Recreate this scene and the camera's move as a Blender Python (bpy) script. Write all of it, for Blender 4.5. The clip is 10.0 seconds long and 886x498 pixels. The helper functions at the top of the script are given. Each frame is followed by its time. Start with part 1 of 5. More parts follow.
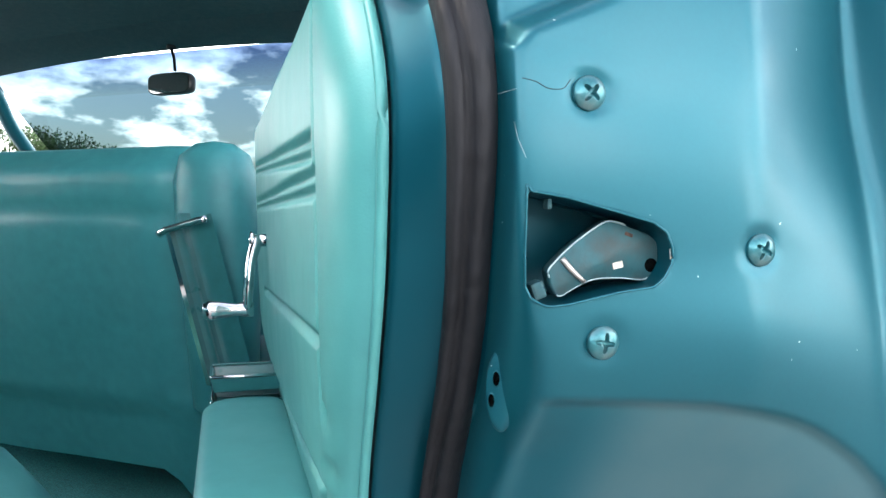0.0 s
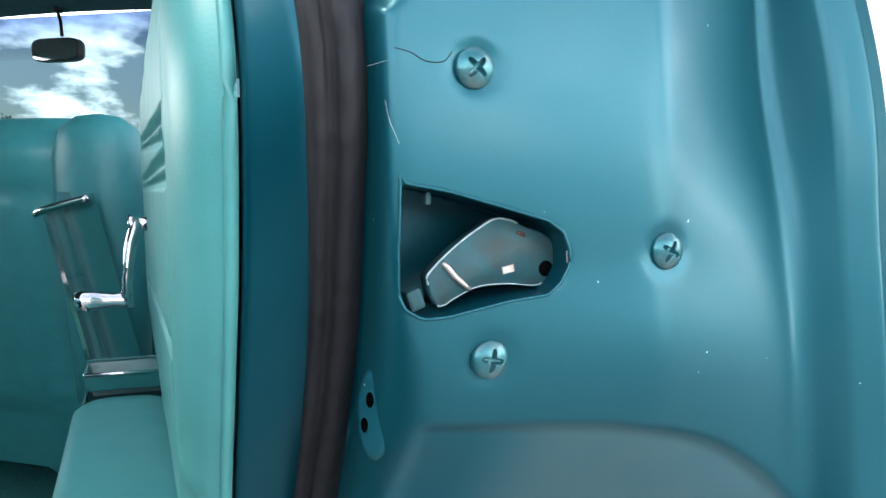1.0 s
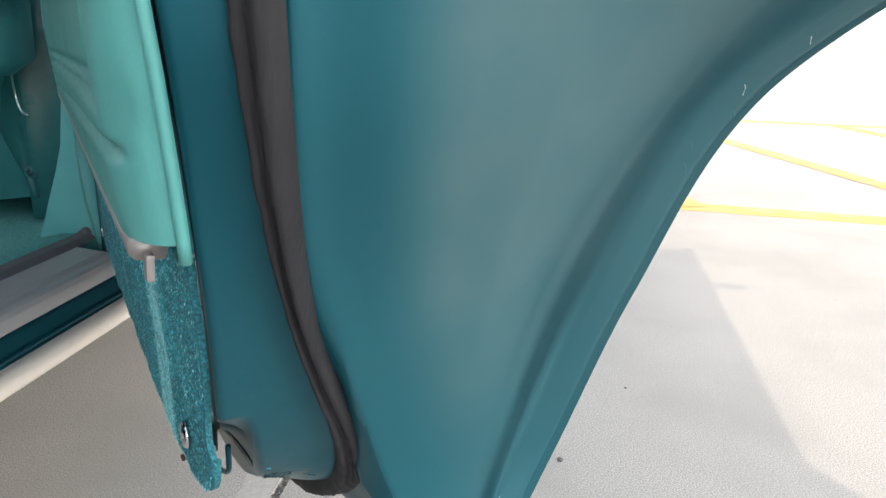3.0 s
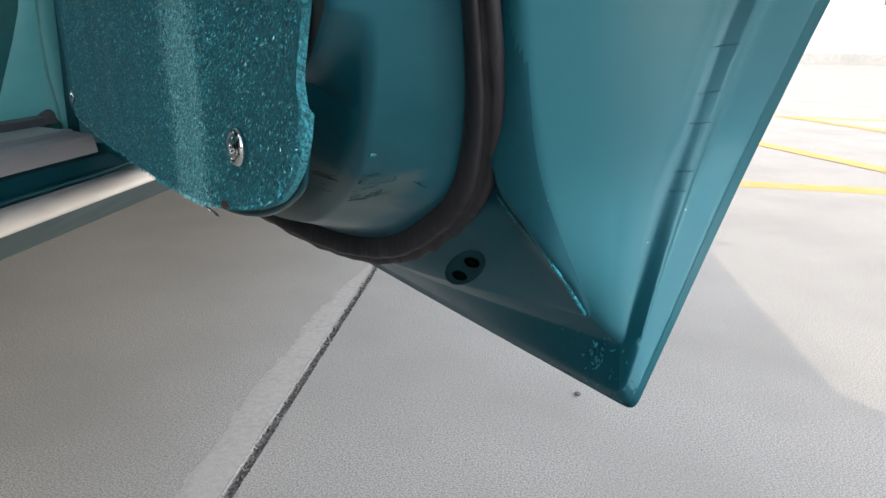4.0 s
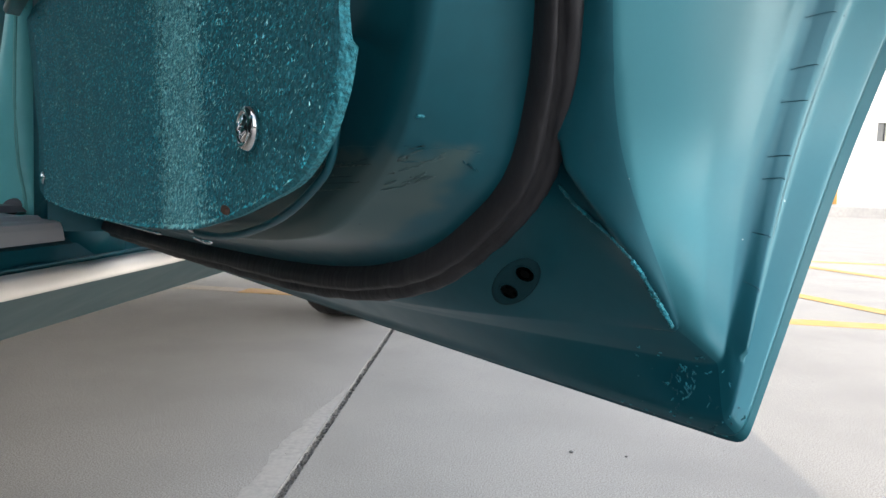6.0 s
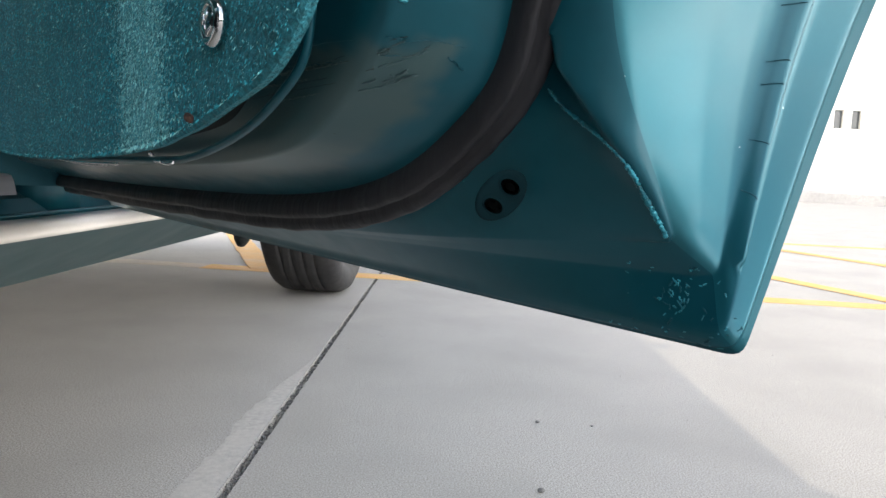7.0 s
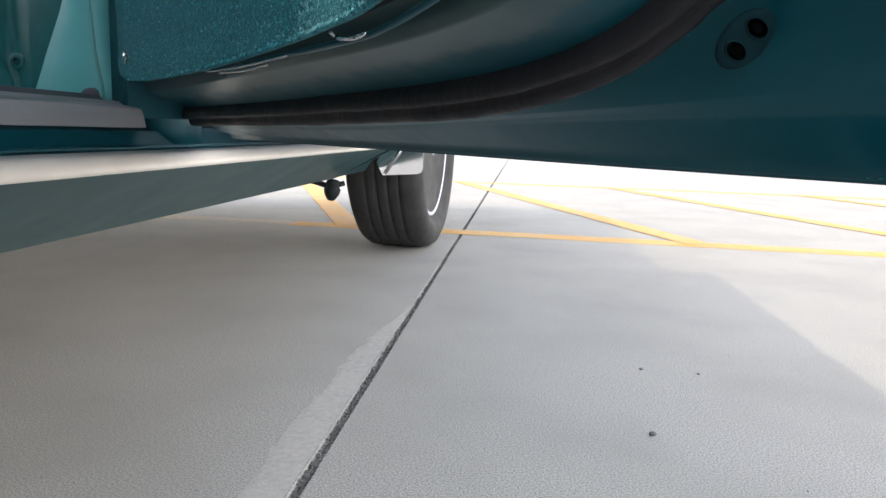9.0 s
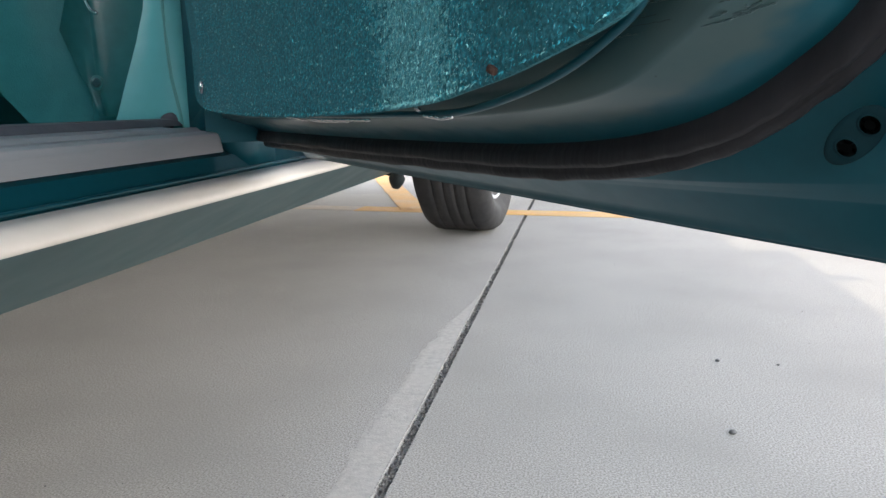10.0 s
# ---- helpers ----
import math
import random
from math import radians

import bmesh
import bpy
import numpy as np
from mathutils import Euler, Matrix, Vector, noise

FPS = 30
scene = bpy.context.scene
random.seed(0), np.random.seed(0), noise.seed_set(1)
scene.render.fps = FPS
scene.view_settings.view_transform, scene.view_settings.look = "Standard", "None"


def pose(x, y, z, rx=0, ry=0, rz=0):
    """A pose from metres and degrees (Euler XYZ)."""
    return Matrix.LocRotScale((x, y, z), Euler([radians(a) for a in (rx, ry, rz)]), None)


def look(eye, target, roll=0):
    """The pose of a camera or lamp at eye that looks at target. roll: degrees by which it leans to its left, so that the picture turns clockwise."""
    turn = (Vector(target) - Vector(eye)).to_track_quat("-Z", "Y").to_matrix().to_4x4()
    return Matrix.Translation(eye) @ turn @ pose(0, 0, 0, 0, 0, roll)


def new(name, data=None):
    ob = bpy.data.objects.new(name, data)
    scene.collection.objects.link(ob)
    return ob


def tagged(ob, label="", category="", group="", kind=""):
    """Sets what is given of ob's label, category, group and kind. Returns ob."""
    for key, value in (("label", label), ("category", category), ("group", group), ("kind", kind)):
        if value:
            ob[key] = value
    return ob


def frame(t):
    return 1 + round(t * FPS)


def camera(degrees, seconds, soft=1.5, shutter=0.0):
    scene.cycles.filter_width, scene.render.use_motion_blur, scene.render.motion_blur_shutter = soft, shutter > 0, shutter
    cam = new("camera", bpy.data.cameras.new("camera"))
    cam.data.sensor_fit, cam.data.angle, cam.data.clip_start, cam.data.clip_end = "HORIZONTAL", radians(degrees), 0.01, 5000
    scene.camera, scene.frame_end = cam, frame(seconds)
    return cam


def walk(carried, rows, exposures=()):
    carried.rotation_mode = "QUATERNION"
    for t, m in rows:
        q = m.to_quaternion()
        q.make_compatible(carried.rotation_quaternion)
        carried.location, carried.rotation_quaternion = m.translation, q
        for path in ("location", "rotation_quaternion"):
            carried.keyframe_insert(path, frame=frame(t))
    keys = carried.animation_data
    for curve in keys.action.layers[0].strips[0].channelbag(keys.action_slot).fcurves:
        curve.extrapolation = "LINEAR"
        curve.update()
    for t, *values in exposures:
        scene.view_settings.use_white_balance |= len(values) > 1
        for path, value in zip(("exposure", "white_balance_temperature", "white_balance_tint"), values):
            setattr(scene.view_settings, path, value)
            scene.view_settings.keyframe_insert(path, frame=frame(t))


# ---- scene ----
cam = camera(61.2, 10.0)
ROWS = [
    (0, pose(0.3958, -0.8195, 0.8444, 86.79, 0, 21.39) @ pose(0, 0, 0, 0, 0, 0.16)),
    (0.5, pose(0.4042, -0.7942, 0.8794, 86.31, 0, 17.26) @ pose(0, 0, 0, 0, 0, 0.63)),
    (1, pose(0.3969, -0.7785, 0.8493, 85.10, 0, 15.06) @ pose(0, 0, 0, 0, 0, 0.65)),
    (1.5, pose(0.3904, -0.7587, 0.8139, 82.36, 0, 13.38) @ pose(0, 0, 0, 0, 0, 0.41)),
    (1.8, pose(0.3819, -0.7512, 0.7779, 80.26, 0, 12.11) @ pose(0, 0, 0, 0, 0, 0.20)),
    (2, pose(0.3789, -0.7407, 0.7543, 78.19, 0, 11.86) @ pose(0, 0, 0, 0, 0, 1.10)),
    (2.2, pose(0.3783, -0.7292, 0.7212, 76.14, 0, 11.62) @ pose(0, 0, 0, 0, 0, 0.93)),
    (2.4, pose(0.3695, -0.7138, 0.6892, 74.64, 0, 9.33) @ pose(0, 0, 0, 0, 0, 1.11)),
    (2.5, pose(0.3751, -0.7112, 0.6742, 73.90, 0, 10.38) @ pose(0, 0, 0, 0, 0, 1.36)),
    (2.7, pose(0.3686, -0.6969, 0.6389, 73.38, 0, 9.43) @ pose(0, 0, 0, 0, 0, 0.88)),
    (2.9, pose(0.3526, -0.6912, 0.6064, 73.19, 0, 9.38) @ pose(0, 0, 0, 0, 0, 0.98)),
    (3, pose(0.3433, -0.6867, 0.5916, 73.18, 0, 9.20) @ pose(0, 0, 0, 0, 0, 1.06)),
    (3.2, pose(0.3282, -0.6809, 0.5622, 73.27, 0, 8.89) @ pose(0, 0, 0, 0, 0, 1.19)),
    (4.3, pose(0.2567, -0.6233, 0.4149, 75.04, 0, 4.39) @ pose(0, 0, 0, 0, 0, 1.30)),
    (4.5, pose(0.2533, -0.6141, 0.4063, 75.57, 0, 4.09) @ pose(0, 0, 0, 0, 0, 1.31)),
    (5, pose(0.2468, -0.6098, 0.3872, 77.09, 0, 3.34) @ pose(0, 0, 0, 0, 0, 1.61)),
    (5.5, pose(0.2449, -0.6058, 0.3817, 82.22, 0, 3.02) @ pose(0, 0, 0, 0, 0, 2.04)),
    (5.7, pose(0.2450, -0.6085, 0.3927, 85.24, 0, 3.16) @ pose(0, 0, 0, 0, 0, 2.03)),
    (6.8, pose(0.2393, -0.5993, 0.3746, 85.63, 0, 1.77) @ pose(0, 0, 0, 0, 0, 2.24)),
    (7, pose(0.2398, -0.5969, 0.3705, 84.21, 0, 0.37) @ pose(0, 0, 0, 0, 0, 2.68)),
    (7.5, pose(0.2373, -0.5944, 0.3693, 83.00, 0, -0.59) @ pose(0, 0, 0, 0, 0, 3.98)),
    (8, pose(0.2130, -0.5895, 0.3429, 82.55, 0, 3.57) @ pose(0, 0, 0, 0, 0, 3.22)),
    (8.5, pose(0.2000, -0.5872, 0.3380, 81.66, 0, 5.84) @ pose(0, 0, 0, 0, 0, 1.95)),
    (9, pose(0.2001, -0.5898, 0.3399, 81.21, 0, 5.86) @ pose(0, 0, 0, 0, 0, 1.64)),
    (9.5, pose(0.2061, -0.5900, 0.3414, 81.30, 0, 5.58) @ pose(0, 0, 0, 0, 0, 1.05)),
    (10, pose(0.1899, -0.5866, 0.3738, 79.07, 0, 10.69) @ pose(0, 0, 0, 0, 0, -0.81)),
]
walk(cam, ROWS, exposures=[(0.0, 1.90, 6650, 10), (0.5, 1.34, 6300, 9), (1.0, 1.58, 6450, 10), (1.5, 1.87, 7000, 13), (2.2, 2.17, 7350, 10), (3.2, 1.88, 7200, 10), (4.3, 1.66, 6950, 10), (7.5, 1.68, 6950, 10), (8.0, 1.70, 6850, 10), (9.4, 1.70, 6850, 10), (10.0, 1.88, 6900, 10)])

# ---- light ----
SUN_WAY = Vector((0.70, 0.25, -1.0))
world = bpy.data.worlds.new("world")
scene.world = world
world.use_nodes = True
wn = world.node_tree
sky = wn.nodes.new("ShaderNodeTexSky")
sky.sky_type = "NISHITA"
sky.sun_disc = False
sky.sun_elevation = math.atan2(1.0, math.hypot(0.70, 0.25))
sky.sun_rotation = math.atan2(-0.70, -0.25)
sky.air_density, sky.dust_density, sky.ozone_density = 1.0, 1.6, 1.0
blue = wn.nodes["Background"]
wn.links.new(sky.outputs[0], blue.inputs[0])
blue.inputs[1].default_value = 0.14
# broken cumulus all over the sky
sky_co, sky_map, puffs = wn.nodes.new("ShaderNodeTexCoord"), wn.nodes.new("ShaderNodeMapping"), wn.nodes.new("ShaderNodeTexNoise")
sky_map.inputs["Scale"].default_value, sky_map.inputs["Location"].default_value = (1.0, 1.0, 2.3), (0.35, 0.2, 0.1)
puffs.inputs["Scale"].default_value, puffs.inputs["Detail"].default_value, puffs.inputs["Roughness"].default_value = 6.5, 8.0, 0.58
wn.links.new(sky_co.outputs["Generated"], sky_map.inputs["Vector"])
wn.links.new(sky_map.outputs[0], puffs.inputs["Vector"])
cover, white, sky_mix = wn.nodes.new("ShaderNodeMapRange"), wn.nodes.new("ShaderNodeBackground"), wn.nodes.new("ShaderNodeMixShader")
cover.inputs[1].default_value, cover.inputs[2].default_value = 0.455, 0.60
white.inputs[0].default_value, white.inputs[1].default_value = (0.985, 0.985, 0.985, 1), 2.4
# the clouds are brighter and hazier towards the horizon
height, bright_low = wn.nodes.new("ShaderNodeSeparateXYZ"), wn.nodes.new("ShaderNodeMapRange")
wn.links.new(sky_co.outputs["Generated"], height.inputs[0])
wn.links.new(height.outputs[2], bright_low.inputs[0])
bright_low.inputs[1].default_value, bright_low.inputs[2].default_value = 0.05, 0.65
bright_low.inputs[3].default_value, bright_low.inputs[4].default_value = 4.7, 0.55
wn.links.new(bright_low.outputs[0], white.inputs[1])
wn.links.new(puffs.outputs[0], cover.inputs[0])
wn.links.new(cover.outputs[0], sky_mix.inputs[0])
wn.links.new(blue.outputs[0], sky_mix.inputs[1])
wn.links.new(white.outputs[0], sky_mix.inputs[2])
wn.links.new(sky_mix.outputs[0], wn.nodes["World Output"].inputs[0])
sun = new("sun", bpy.data.lights.new("sun", "SUN"))
sun.data.energy, sun.data.angle, sun.data.color = 0.45, radians(0.53), (1.0, 0.90, 0.74)
sun.matrix_world = look((-7, -2.5, 10), Vector((-7, -2.5, 10)) + SUN_WAY)


# ---- materials ----
def material(name, base, rough=0.5, metal=0.0, vary=0.08, size=20.0, bump=0.0, bump_size=200.0, coat=0.0, sheen=0.0,
             second=None, second_size=3.0, second_amount=0.5, spots=None, spot_size=60.0, spot_cut=0.72, stretch=(1, 1, 1), rough_vary=0.1, specular=0.5, coat_rough=0.08):
    """Noise of two sizes over a base colour, with relief; optional stains of a second colour and fine spots."""
    m = bpy.data.materials.new(name)
    m.use_nodes = True
    nt = m.node_tree
    link = nt.links.new
    bsdf = nt.nodes["Principled BSDF"]
    co = nt.nodes.new("ShaderNodeTexCoord")
    mp = nt.nodes.new("ShaderNodeMapping")
    mp.inputs["Scale"].default_value = stretch
    link(co.outputs["Object"], mp.inputs["Vector"])

    def noise_node(scale, detail=4.0):
        n = nt.nodes.new("ShaderNodeTexNoise")
        n.inputs["Scale"].default_value, n.inputs["Detail"].default_value = scale, detail
        link(mp.outputs["Vector"], n.inputs["Vector"])
        return n

    def mix(a, b, fac):
        x = nt.nodes.new("ShaderNodeMix")
        x.data_type = "RGBA"
        for sock, v in ((x.inputs[6], a), (x.inputs[7], b), (x.inputs[0], fac)):
            if isinstance(v, (tuple, list)):
                sock.default_value = (*v[:3], 1)
            elif isinstance(v, float):
                sock.default_value = v
            else:
                link(v, sock)
        return x.outputs[2]

    def ramp(value, lo, hi):
        r = nt.nodes.new("ShaderNodeMapRange")
        r.inputs[1].default_value, r.inputs[2].default_value = lo, hi
        link(value, r.inputs[0])
        return r.outputs[0]

    fine = noise_node(size)
    col = mix([c * (1 - vary) for c in base], [min(1, c * (1 + vary)) for c in base], ramp(fine.outputs[0], 0.3, 0.7))
    if second:
        big = noise_node(second_size, 6.0)
        t = nt.nodes.new("ShaderNodeMath")
        t.operation = "MULTIPLY"
        t.inputs[1].default_value = second_amount
        link(ramp(big.outputs[0], 0.42, 0.68), t.inputs[0])
        col = mix(col, second, t.outputs[0])
    if spots:
        sp = noise_node(spot_size, 2.0)
        col = mix(col, spots, ramp(sp.outputs[0], spot_cut, spot_cut + 0.03))
    link(col, bsdf.inputs["Base Color"])
    rr = ramp(noise_node(size * 0.35).outputs[0], 0.3, 0.7)
    rm = nt.nodes.new("ShaderNodeMapRange")
    rm.inputs[3].default_value, rm.inputs[4].default_value = max(0.02, rough * (1 - rough_vary)), min(1, rough * (1 + rough_vary))
    link(rr, rm.inputs[0])
    link(rm.outputs[0], bsdf.inputs["Roughness"])
    bsdf.inputs["Metallic"].default_value = metal
    bsdf.inputs["Specular IOR Level"].default_value = specular
    bsdf.inputs["Coat Weight"].default_value = coat
    bsdf.inputs["Coat Roughness"].default_value = coat_rough
    if sheen:
        bsdf.inputs["Sheen Weight"].default_value = sheen
    if bump:
        b = nt.nodes.new("ShaderNodeBump")
        b.inputs["Strength"].default_value, b.inputs["Distance"].default_value = bump, 0.002
        link(noise_node(bump_size, 3.0).outputs[0], b.inputs["Height"])
        link(b.outputs[0], bsdf.inputs["Normal"])
    return m


PAINT = material("teal_metallic_paint", (0.005, 0.112, 0.148), 0.36, 0.50, 0.02, 700, 0.010, 14, 0.24, coat_rough=0.17, second=(0.007, 0.121, 0.156), second_size=7, second_amount=0.5,
                 spots=(0.55, 0.68, 0.68), spot_size=300, spot_cut=0.785, rough_vary=0.04)
# darker copy of the paint for turned-under faces, their shade in its colour
PAINT_DULL = material("teal_paint_shaded_worn", (0.003, 0.074, 0.102), 0.36, 0.36, 0.05, 200, 0.10, 28, 0.16, coat_rough=0.14, specular=0.30, second=(0.005, 0.079, 0.105), second_size=14, second_amount=0.5,
                      spots=(0.05, 0.45, 0.48), spot_size=170, spot_cut=0.815)


def painted_sheen(m, colour, rough, where="painted_sheen", metal=0.25):
    """A reflected grey, or a brighter tone, painted over a paint where the mesh says that it lies, broken up by fine
    noise.
    """
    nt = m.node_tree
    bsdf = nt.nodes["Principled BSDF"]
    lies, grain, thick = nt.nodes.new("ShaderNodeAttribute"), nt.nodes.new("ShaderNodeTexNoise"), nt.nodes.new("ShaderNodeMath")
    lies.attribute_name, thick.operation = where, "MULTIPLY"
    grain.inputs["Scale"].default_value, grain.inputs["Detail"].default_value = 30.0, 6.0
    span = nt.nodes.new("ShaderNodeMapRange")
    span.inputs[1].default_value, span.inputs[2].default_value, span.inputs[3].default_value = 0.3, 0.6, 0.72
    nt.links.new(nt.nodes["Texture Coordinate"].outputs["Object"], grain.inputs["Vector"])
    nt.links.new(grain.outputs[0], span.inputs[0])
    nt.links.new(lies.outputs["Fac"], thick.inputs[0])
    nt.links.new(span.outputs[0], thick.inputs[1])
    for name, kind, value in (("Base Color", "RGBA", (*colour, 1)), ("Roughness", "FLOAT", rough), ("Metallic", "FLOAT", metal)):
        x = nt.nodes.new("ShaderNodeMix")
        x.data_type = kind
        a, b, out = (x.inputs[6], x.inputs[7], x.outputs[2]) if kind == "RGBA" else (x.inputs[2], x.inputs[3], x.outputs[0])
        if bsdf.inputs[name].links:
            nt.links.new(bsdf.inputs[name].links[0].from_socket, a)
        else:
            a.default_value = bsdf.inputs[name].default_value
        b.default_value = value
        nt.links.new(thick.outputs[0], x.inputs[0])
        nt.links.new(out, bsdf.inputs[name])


# grey of the reflected ground, put into the colour of both paints
painted_sheen(PAINT, (0.055, 0.142, 0.163), 0.46)
painted_sheen(PAINT_DULL, (0.052, 0.098, 0.102), 0.30)
# lighter tone for the upright strip, its brightness given by colour
painted_sheen(PAINT_DULL, (0.001, 0.088, 0.122), 0.38, "polished", 0.60)
SEALER = material("cracked_teal_sealer", (0.012, 0.215, 0.275), 0.4, 0.2, 0.5, 220, 0.5, 180, 0.2)
# pillar's copy of the vinyl, brightened in colour for light it lacks
PILLAR_VINYL = material("brightened_teal_trim", (0.120, 0.470, 0.490), 0.40, 0.0, 0.04, 60, 0.07, 900, 0.0, second=(0.13, 0.50, 0.51), second_size=6, second_amount=0.5)
VINYL = material("light_teal_vinyl", (0.085, 0.340, 0.328), 0.42, 0.0, 0.05, 60, 0.07, 900, 0.0, second=(0.100, 0.37, 0.352), second_size=6, second_amount=0.5)
# darker copy of the light vinyl, shade put into its base colour
VINYL_DARK = material("teal_seat_vinyl_shaded", (0.042, 0.250, 0.268), 0.40, 0.0, 0.08, 50, 0.2, 700, 0.0, second=(0.050, 0.275, 0.292), second_size=5, second_amount=0.6)
CARPET = material("teal_cut_pile_carpet", (0.014, 0.175, 0.220), 0.8, 0.0, 0.5, 700, 1.0, 650, 0.0, second=(0.02, 0.16, 0.18), second_size=12, second_amount=0.5)
PILE = material("teal_carpet_fibre", (0.045, 0.40, 0.49), 0.22, 0.0, 0.7, 400)
# paler fibre colour carries the sheen of the brushed nap
PILE_LIGHT = material("sheen_teal_fibre", (0.30, 0.80, 0.84), 0.35, 0.0, 0.4, 400)
FLOOR_CARPET = material("teal_floor_carpet", (0.045, 0.29, 0.28), 0.95, 0.0, 0.4, 350, 1.0, 420, 0.0, sheen=0.05)
RUBBER = material("aged_black_rubber", (0.013, 0.0135, 0.0165), 0.58, 0.0, 0.25, 120, 0.25, 300, 0.0, specular=0.3, second=(0.024, 0.0235, 0.027), second_size=25, second_amount=0.6, stretch=(1, 1, 0.15))
CHROME = material("chrome", (0.72, 0.73, 0.74), 0.07, 1.0, 0.03, 40, 0.0, 1)
SATIN = material("satin_metal_trim", (0.42, 0.40, 0.395), 0.58, 1.0, 0.05, 30, 0.02, 200)
SCREW = material("teal_painted_screw", (0.035, 0.20, 0.23), 0.30, 0.6, 0.3, 300, 0.1, 500, 0.4, second=(0.16, 0.19, 0.18), second_size=150, second_amount=0.7)
LATCH = material("greased_latch_steel", (0.028, 0.105, 0.122), 0.5, 0.0, 0.15, 120, 0.1, 300, 0.0, specular=0.25, second=(0.062, 0.056, 0.050), second_size=110, second_amount=0.55)
LATCH_EDGE = material("worn_pale_plate_edge", (0.40, 0.52, 0.54), 0.35, 0.5, 0.2, 200, 0.1, 300)
BARE = material("bare_metal_chip", (0.55, 0.50, 0.46), 0.35, 0.8, 0.15, 200, 0.1, 300)
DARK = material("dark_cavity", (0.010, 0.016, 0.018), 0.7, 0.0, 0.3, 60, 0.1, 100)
# underbody made pale to bounce light onto the ground; it stays out of view
UNDER = material("pale_bounce_underseal", (0.50, 0.47, 0.44), 0.9, 0.0, 0.3, 12, 0.3, 60)
PLUG = material("grey_plastic_plug", (0.003, 0.018, 0.023), 0.9, 0.0, 0.1, 200, 0.1, 500, specular=0.1)
ALU = material("brushed_sill_plate", (0.43, 0.435, 0.455), 0.40, 0.25, 0.10, 40, 0.15, 300, stretch=(1, 0.1, 1), second=(0.33, 0.33, 0.345), second_size=30, second_amount=0.5)
CREAM = material("cream_stripe_paint", (0.80, 0.725, 0.655), 0.35, 0.0, 0.03, 40, 0.02, 100, 0.3)
ROCKER = material("grey_teal_rocker_paint", (0.024, 0.078, 0.088), 0.38, 0.1, 0.03, 40, 0.01, 60, 0.1, specular=0.25, second=(0.027, 0.078, 0.085), second_size=4, second_amount=0.5)
BLACK_HOLE = material("black_hole", (0.003, 0.004, 0.004), 0.9, 0.0, 0.1, 50, specular=0.0)
SILL_RUBBER = material("plum_grey_rubber_edge", (0.10, 0.10, 0.115), 0.6, 0.0, 0.1, 60, 0.1, 200)
RIM = material("polished_rim", (0.78, 0.81, 0.86), 0.25, 0.15, 0.03, 40)
CARPET_LIGHT = material("sheen_pale_carpet", (0.06, 0.32, 0.37), 0.7, 0.0, 0.5, 700, 1.0, 650)
COVER = material("dark_green_gloss_plastic", (0.030, 0.170, 0.180), 0.30, 0.0, 0.1, 60, 0.05, 200, 0.12)
RUST = material("rusty_clip", (0.075, 0.042, 0.032), 0.8, 0.2, 0.4, 300, 0.5, 500)
WRINKLE = material("lifted_grey_teal_paint", (0.040, 0.088, 0.095), 0.32, 0.2, 0.2, 300, 0.2, 400, 0.2)
PRIMER = material("chipped_pale_primer", (0.62, 0.68, 0.68), 0.6, 0.0, 0.1, 200)
CONCRETE = material("weathered_concrete", (0.375, 0.355, 0.328), 0.9, 0.0, 0.50, 480, 0.03, 420, 0.0, second=(0.295, 0.280, 0.259), second_size=3.4, second_amount=0.6,
                    spots=(0.44, 0.425, 0.41), spot_size=120, spot_cut=0.74)
GRIT = material("dark_joint_grit", (0.20, 0.19, 0.178), 0.95, 0.0, 0.6, 260, 0.8, 300)
LIGHT_CEMENT = material("pale_cement_edge", (0.43, 0.408, 0.378), 0.92, 0.0, 0.12, 120, 0.3, 350, 0.0, second=(0.465, 0.44, 0.405), second_size=18, second_amount=0.7)
YELLOW = material("faded_orange_line_paint", (0.66, 0.36, 0.10), 0.8, 0.0, 0.1, 90, 0.4, 300, 0.0, second=(0.56, 0.40, 0.22), second_size=10, second_amount=0.6)
YELLOW_WORN = material("worn_orange_line_paint", (0.46, 0.385, 0.30), 0.85, 0.0, 0.2, 60, 0.2, 300, 0.0, second=(0.41, 0.38, 0.34), second_size=9, second_amount=0.8)
STONE = material("dark_pebble", (0.16, 0.155, 0.15), 0.9, 0.0, 0.3, 300, 0.3, 300)
TYRE = material("tyre_rubber", (0.028, 0.027, 0.028), 0.72, 0.0, 0.2, 80, 0.2, 300, second=(0.05, 0.048, 0.046), second_size=12, second_amount=0.5)
HEADLINER = material("grey_teal_headliner", (0.055, 0.10, 0.115), 0.8, 0.0, 0.1, 200, 0.3, 600)
WALL_WHITE = material("white_stucco", (0.66, 0.64, 0.59), 0.85, 0.0, 0.04, 8, 0.2, 60, second=(0.58, 0.56, 0.51), second_size=0.6, second_amount=0.5)
WALL_PALE = material("pale_yellow_wall", (0.75, 0.70, 0.52), 0.85, 0.0, 0.04, 8, 0.1, 30)
WINDOW_DARK = material("dark_window", (0.05, 0.055, 0.06), 0.15, 0.0, 0.1, 3)
KERB = material("kerb_concrete", (0.42, 0.40, 0.38), 0.9, 0.0, 0.1, 10, 0.4, 60, second=(0.30, 0.29, 0.28), second_size=0.8)
LEAF = material("tree_leaves", (0.055, 0.11, 0.035), 0.6, 0.0, 0.35, 2)
BARK = material("tree_bark", (0.12, 0.09, 0.07), 0.9, 0.0, 0.2, 6)
BLACK = material("black_satin_plastic", (0.02, 0.022, 0.024), 0.35, 0.0, 0.1, 60)

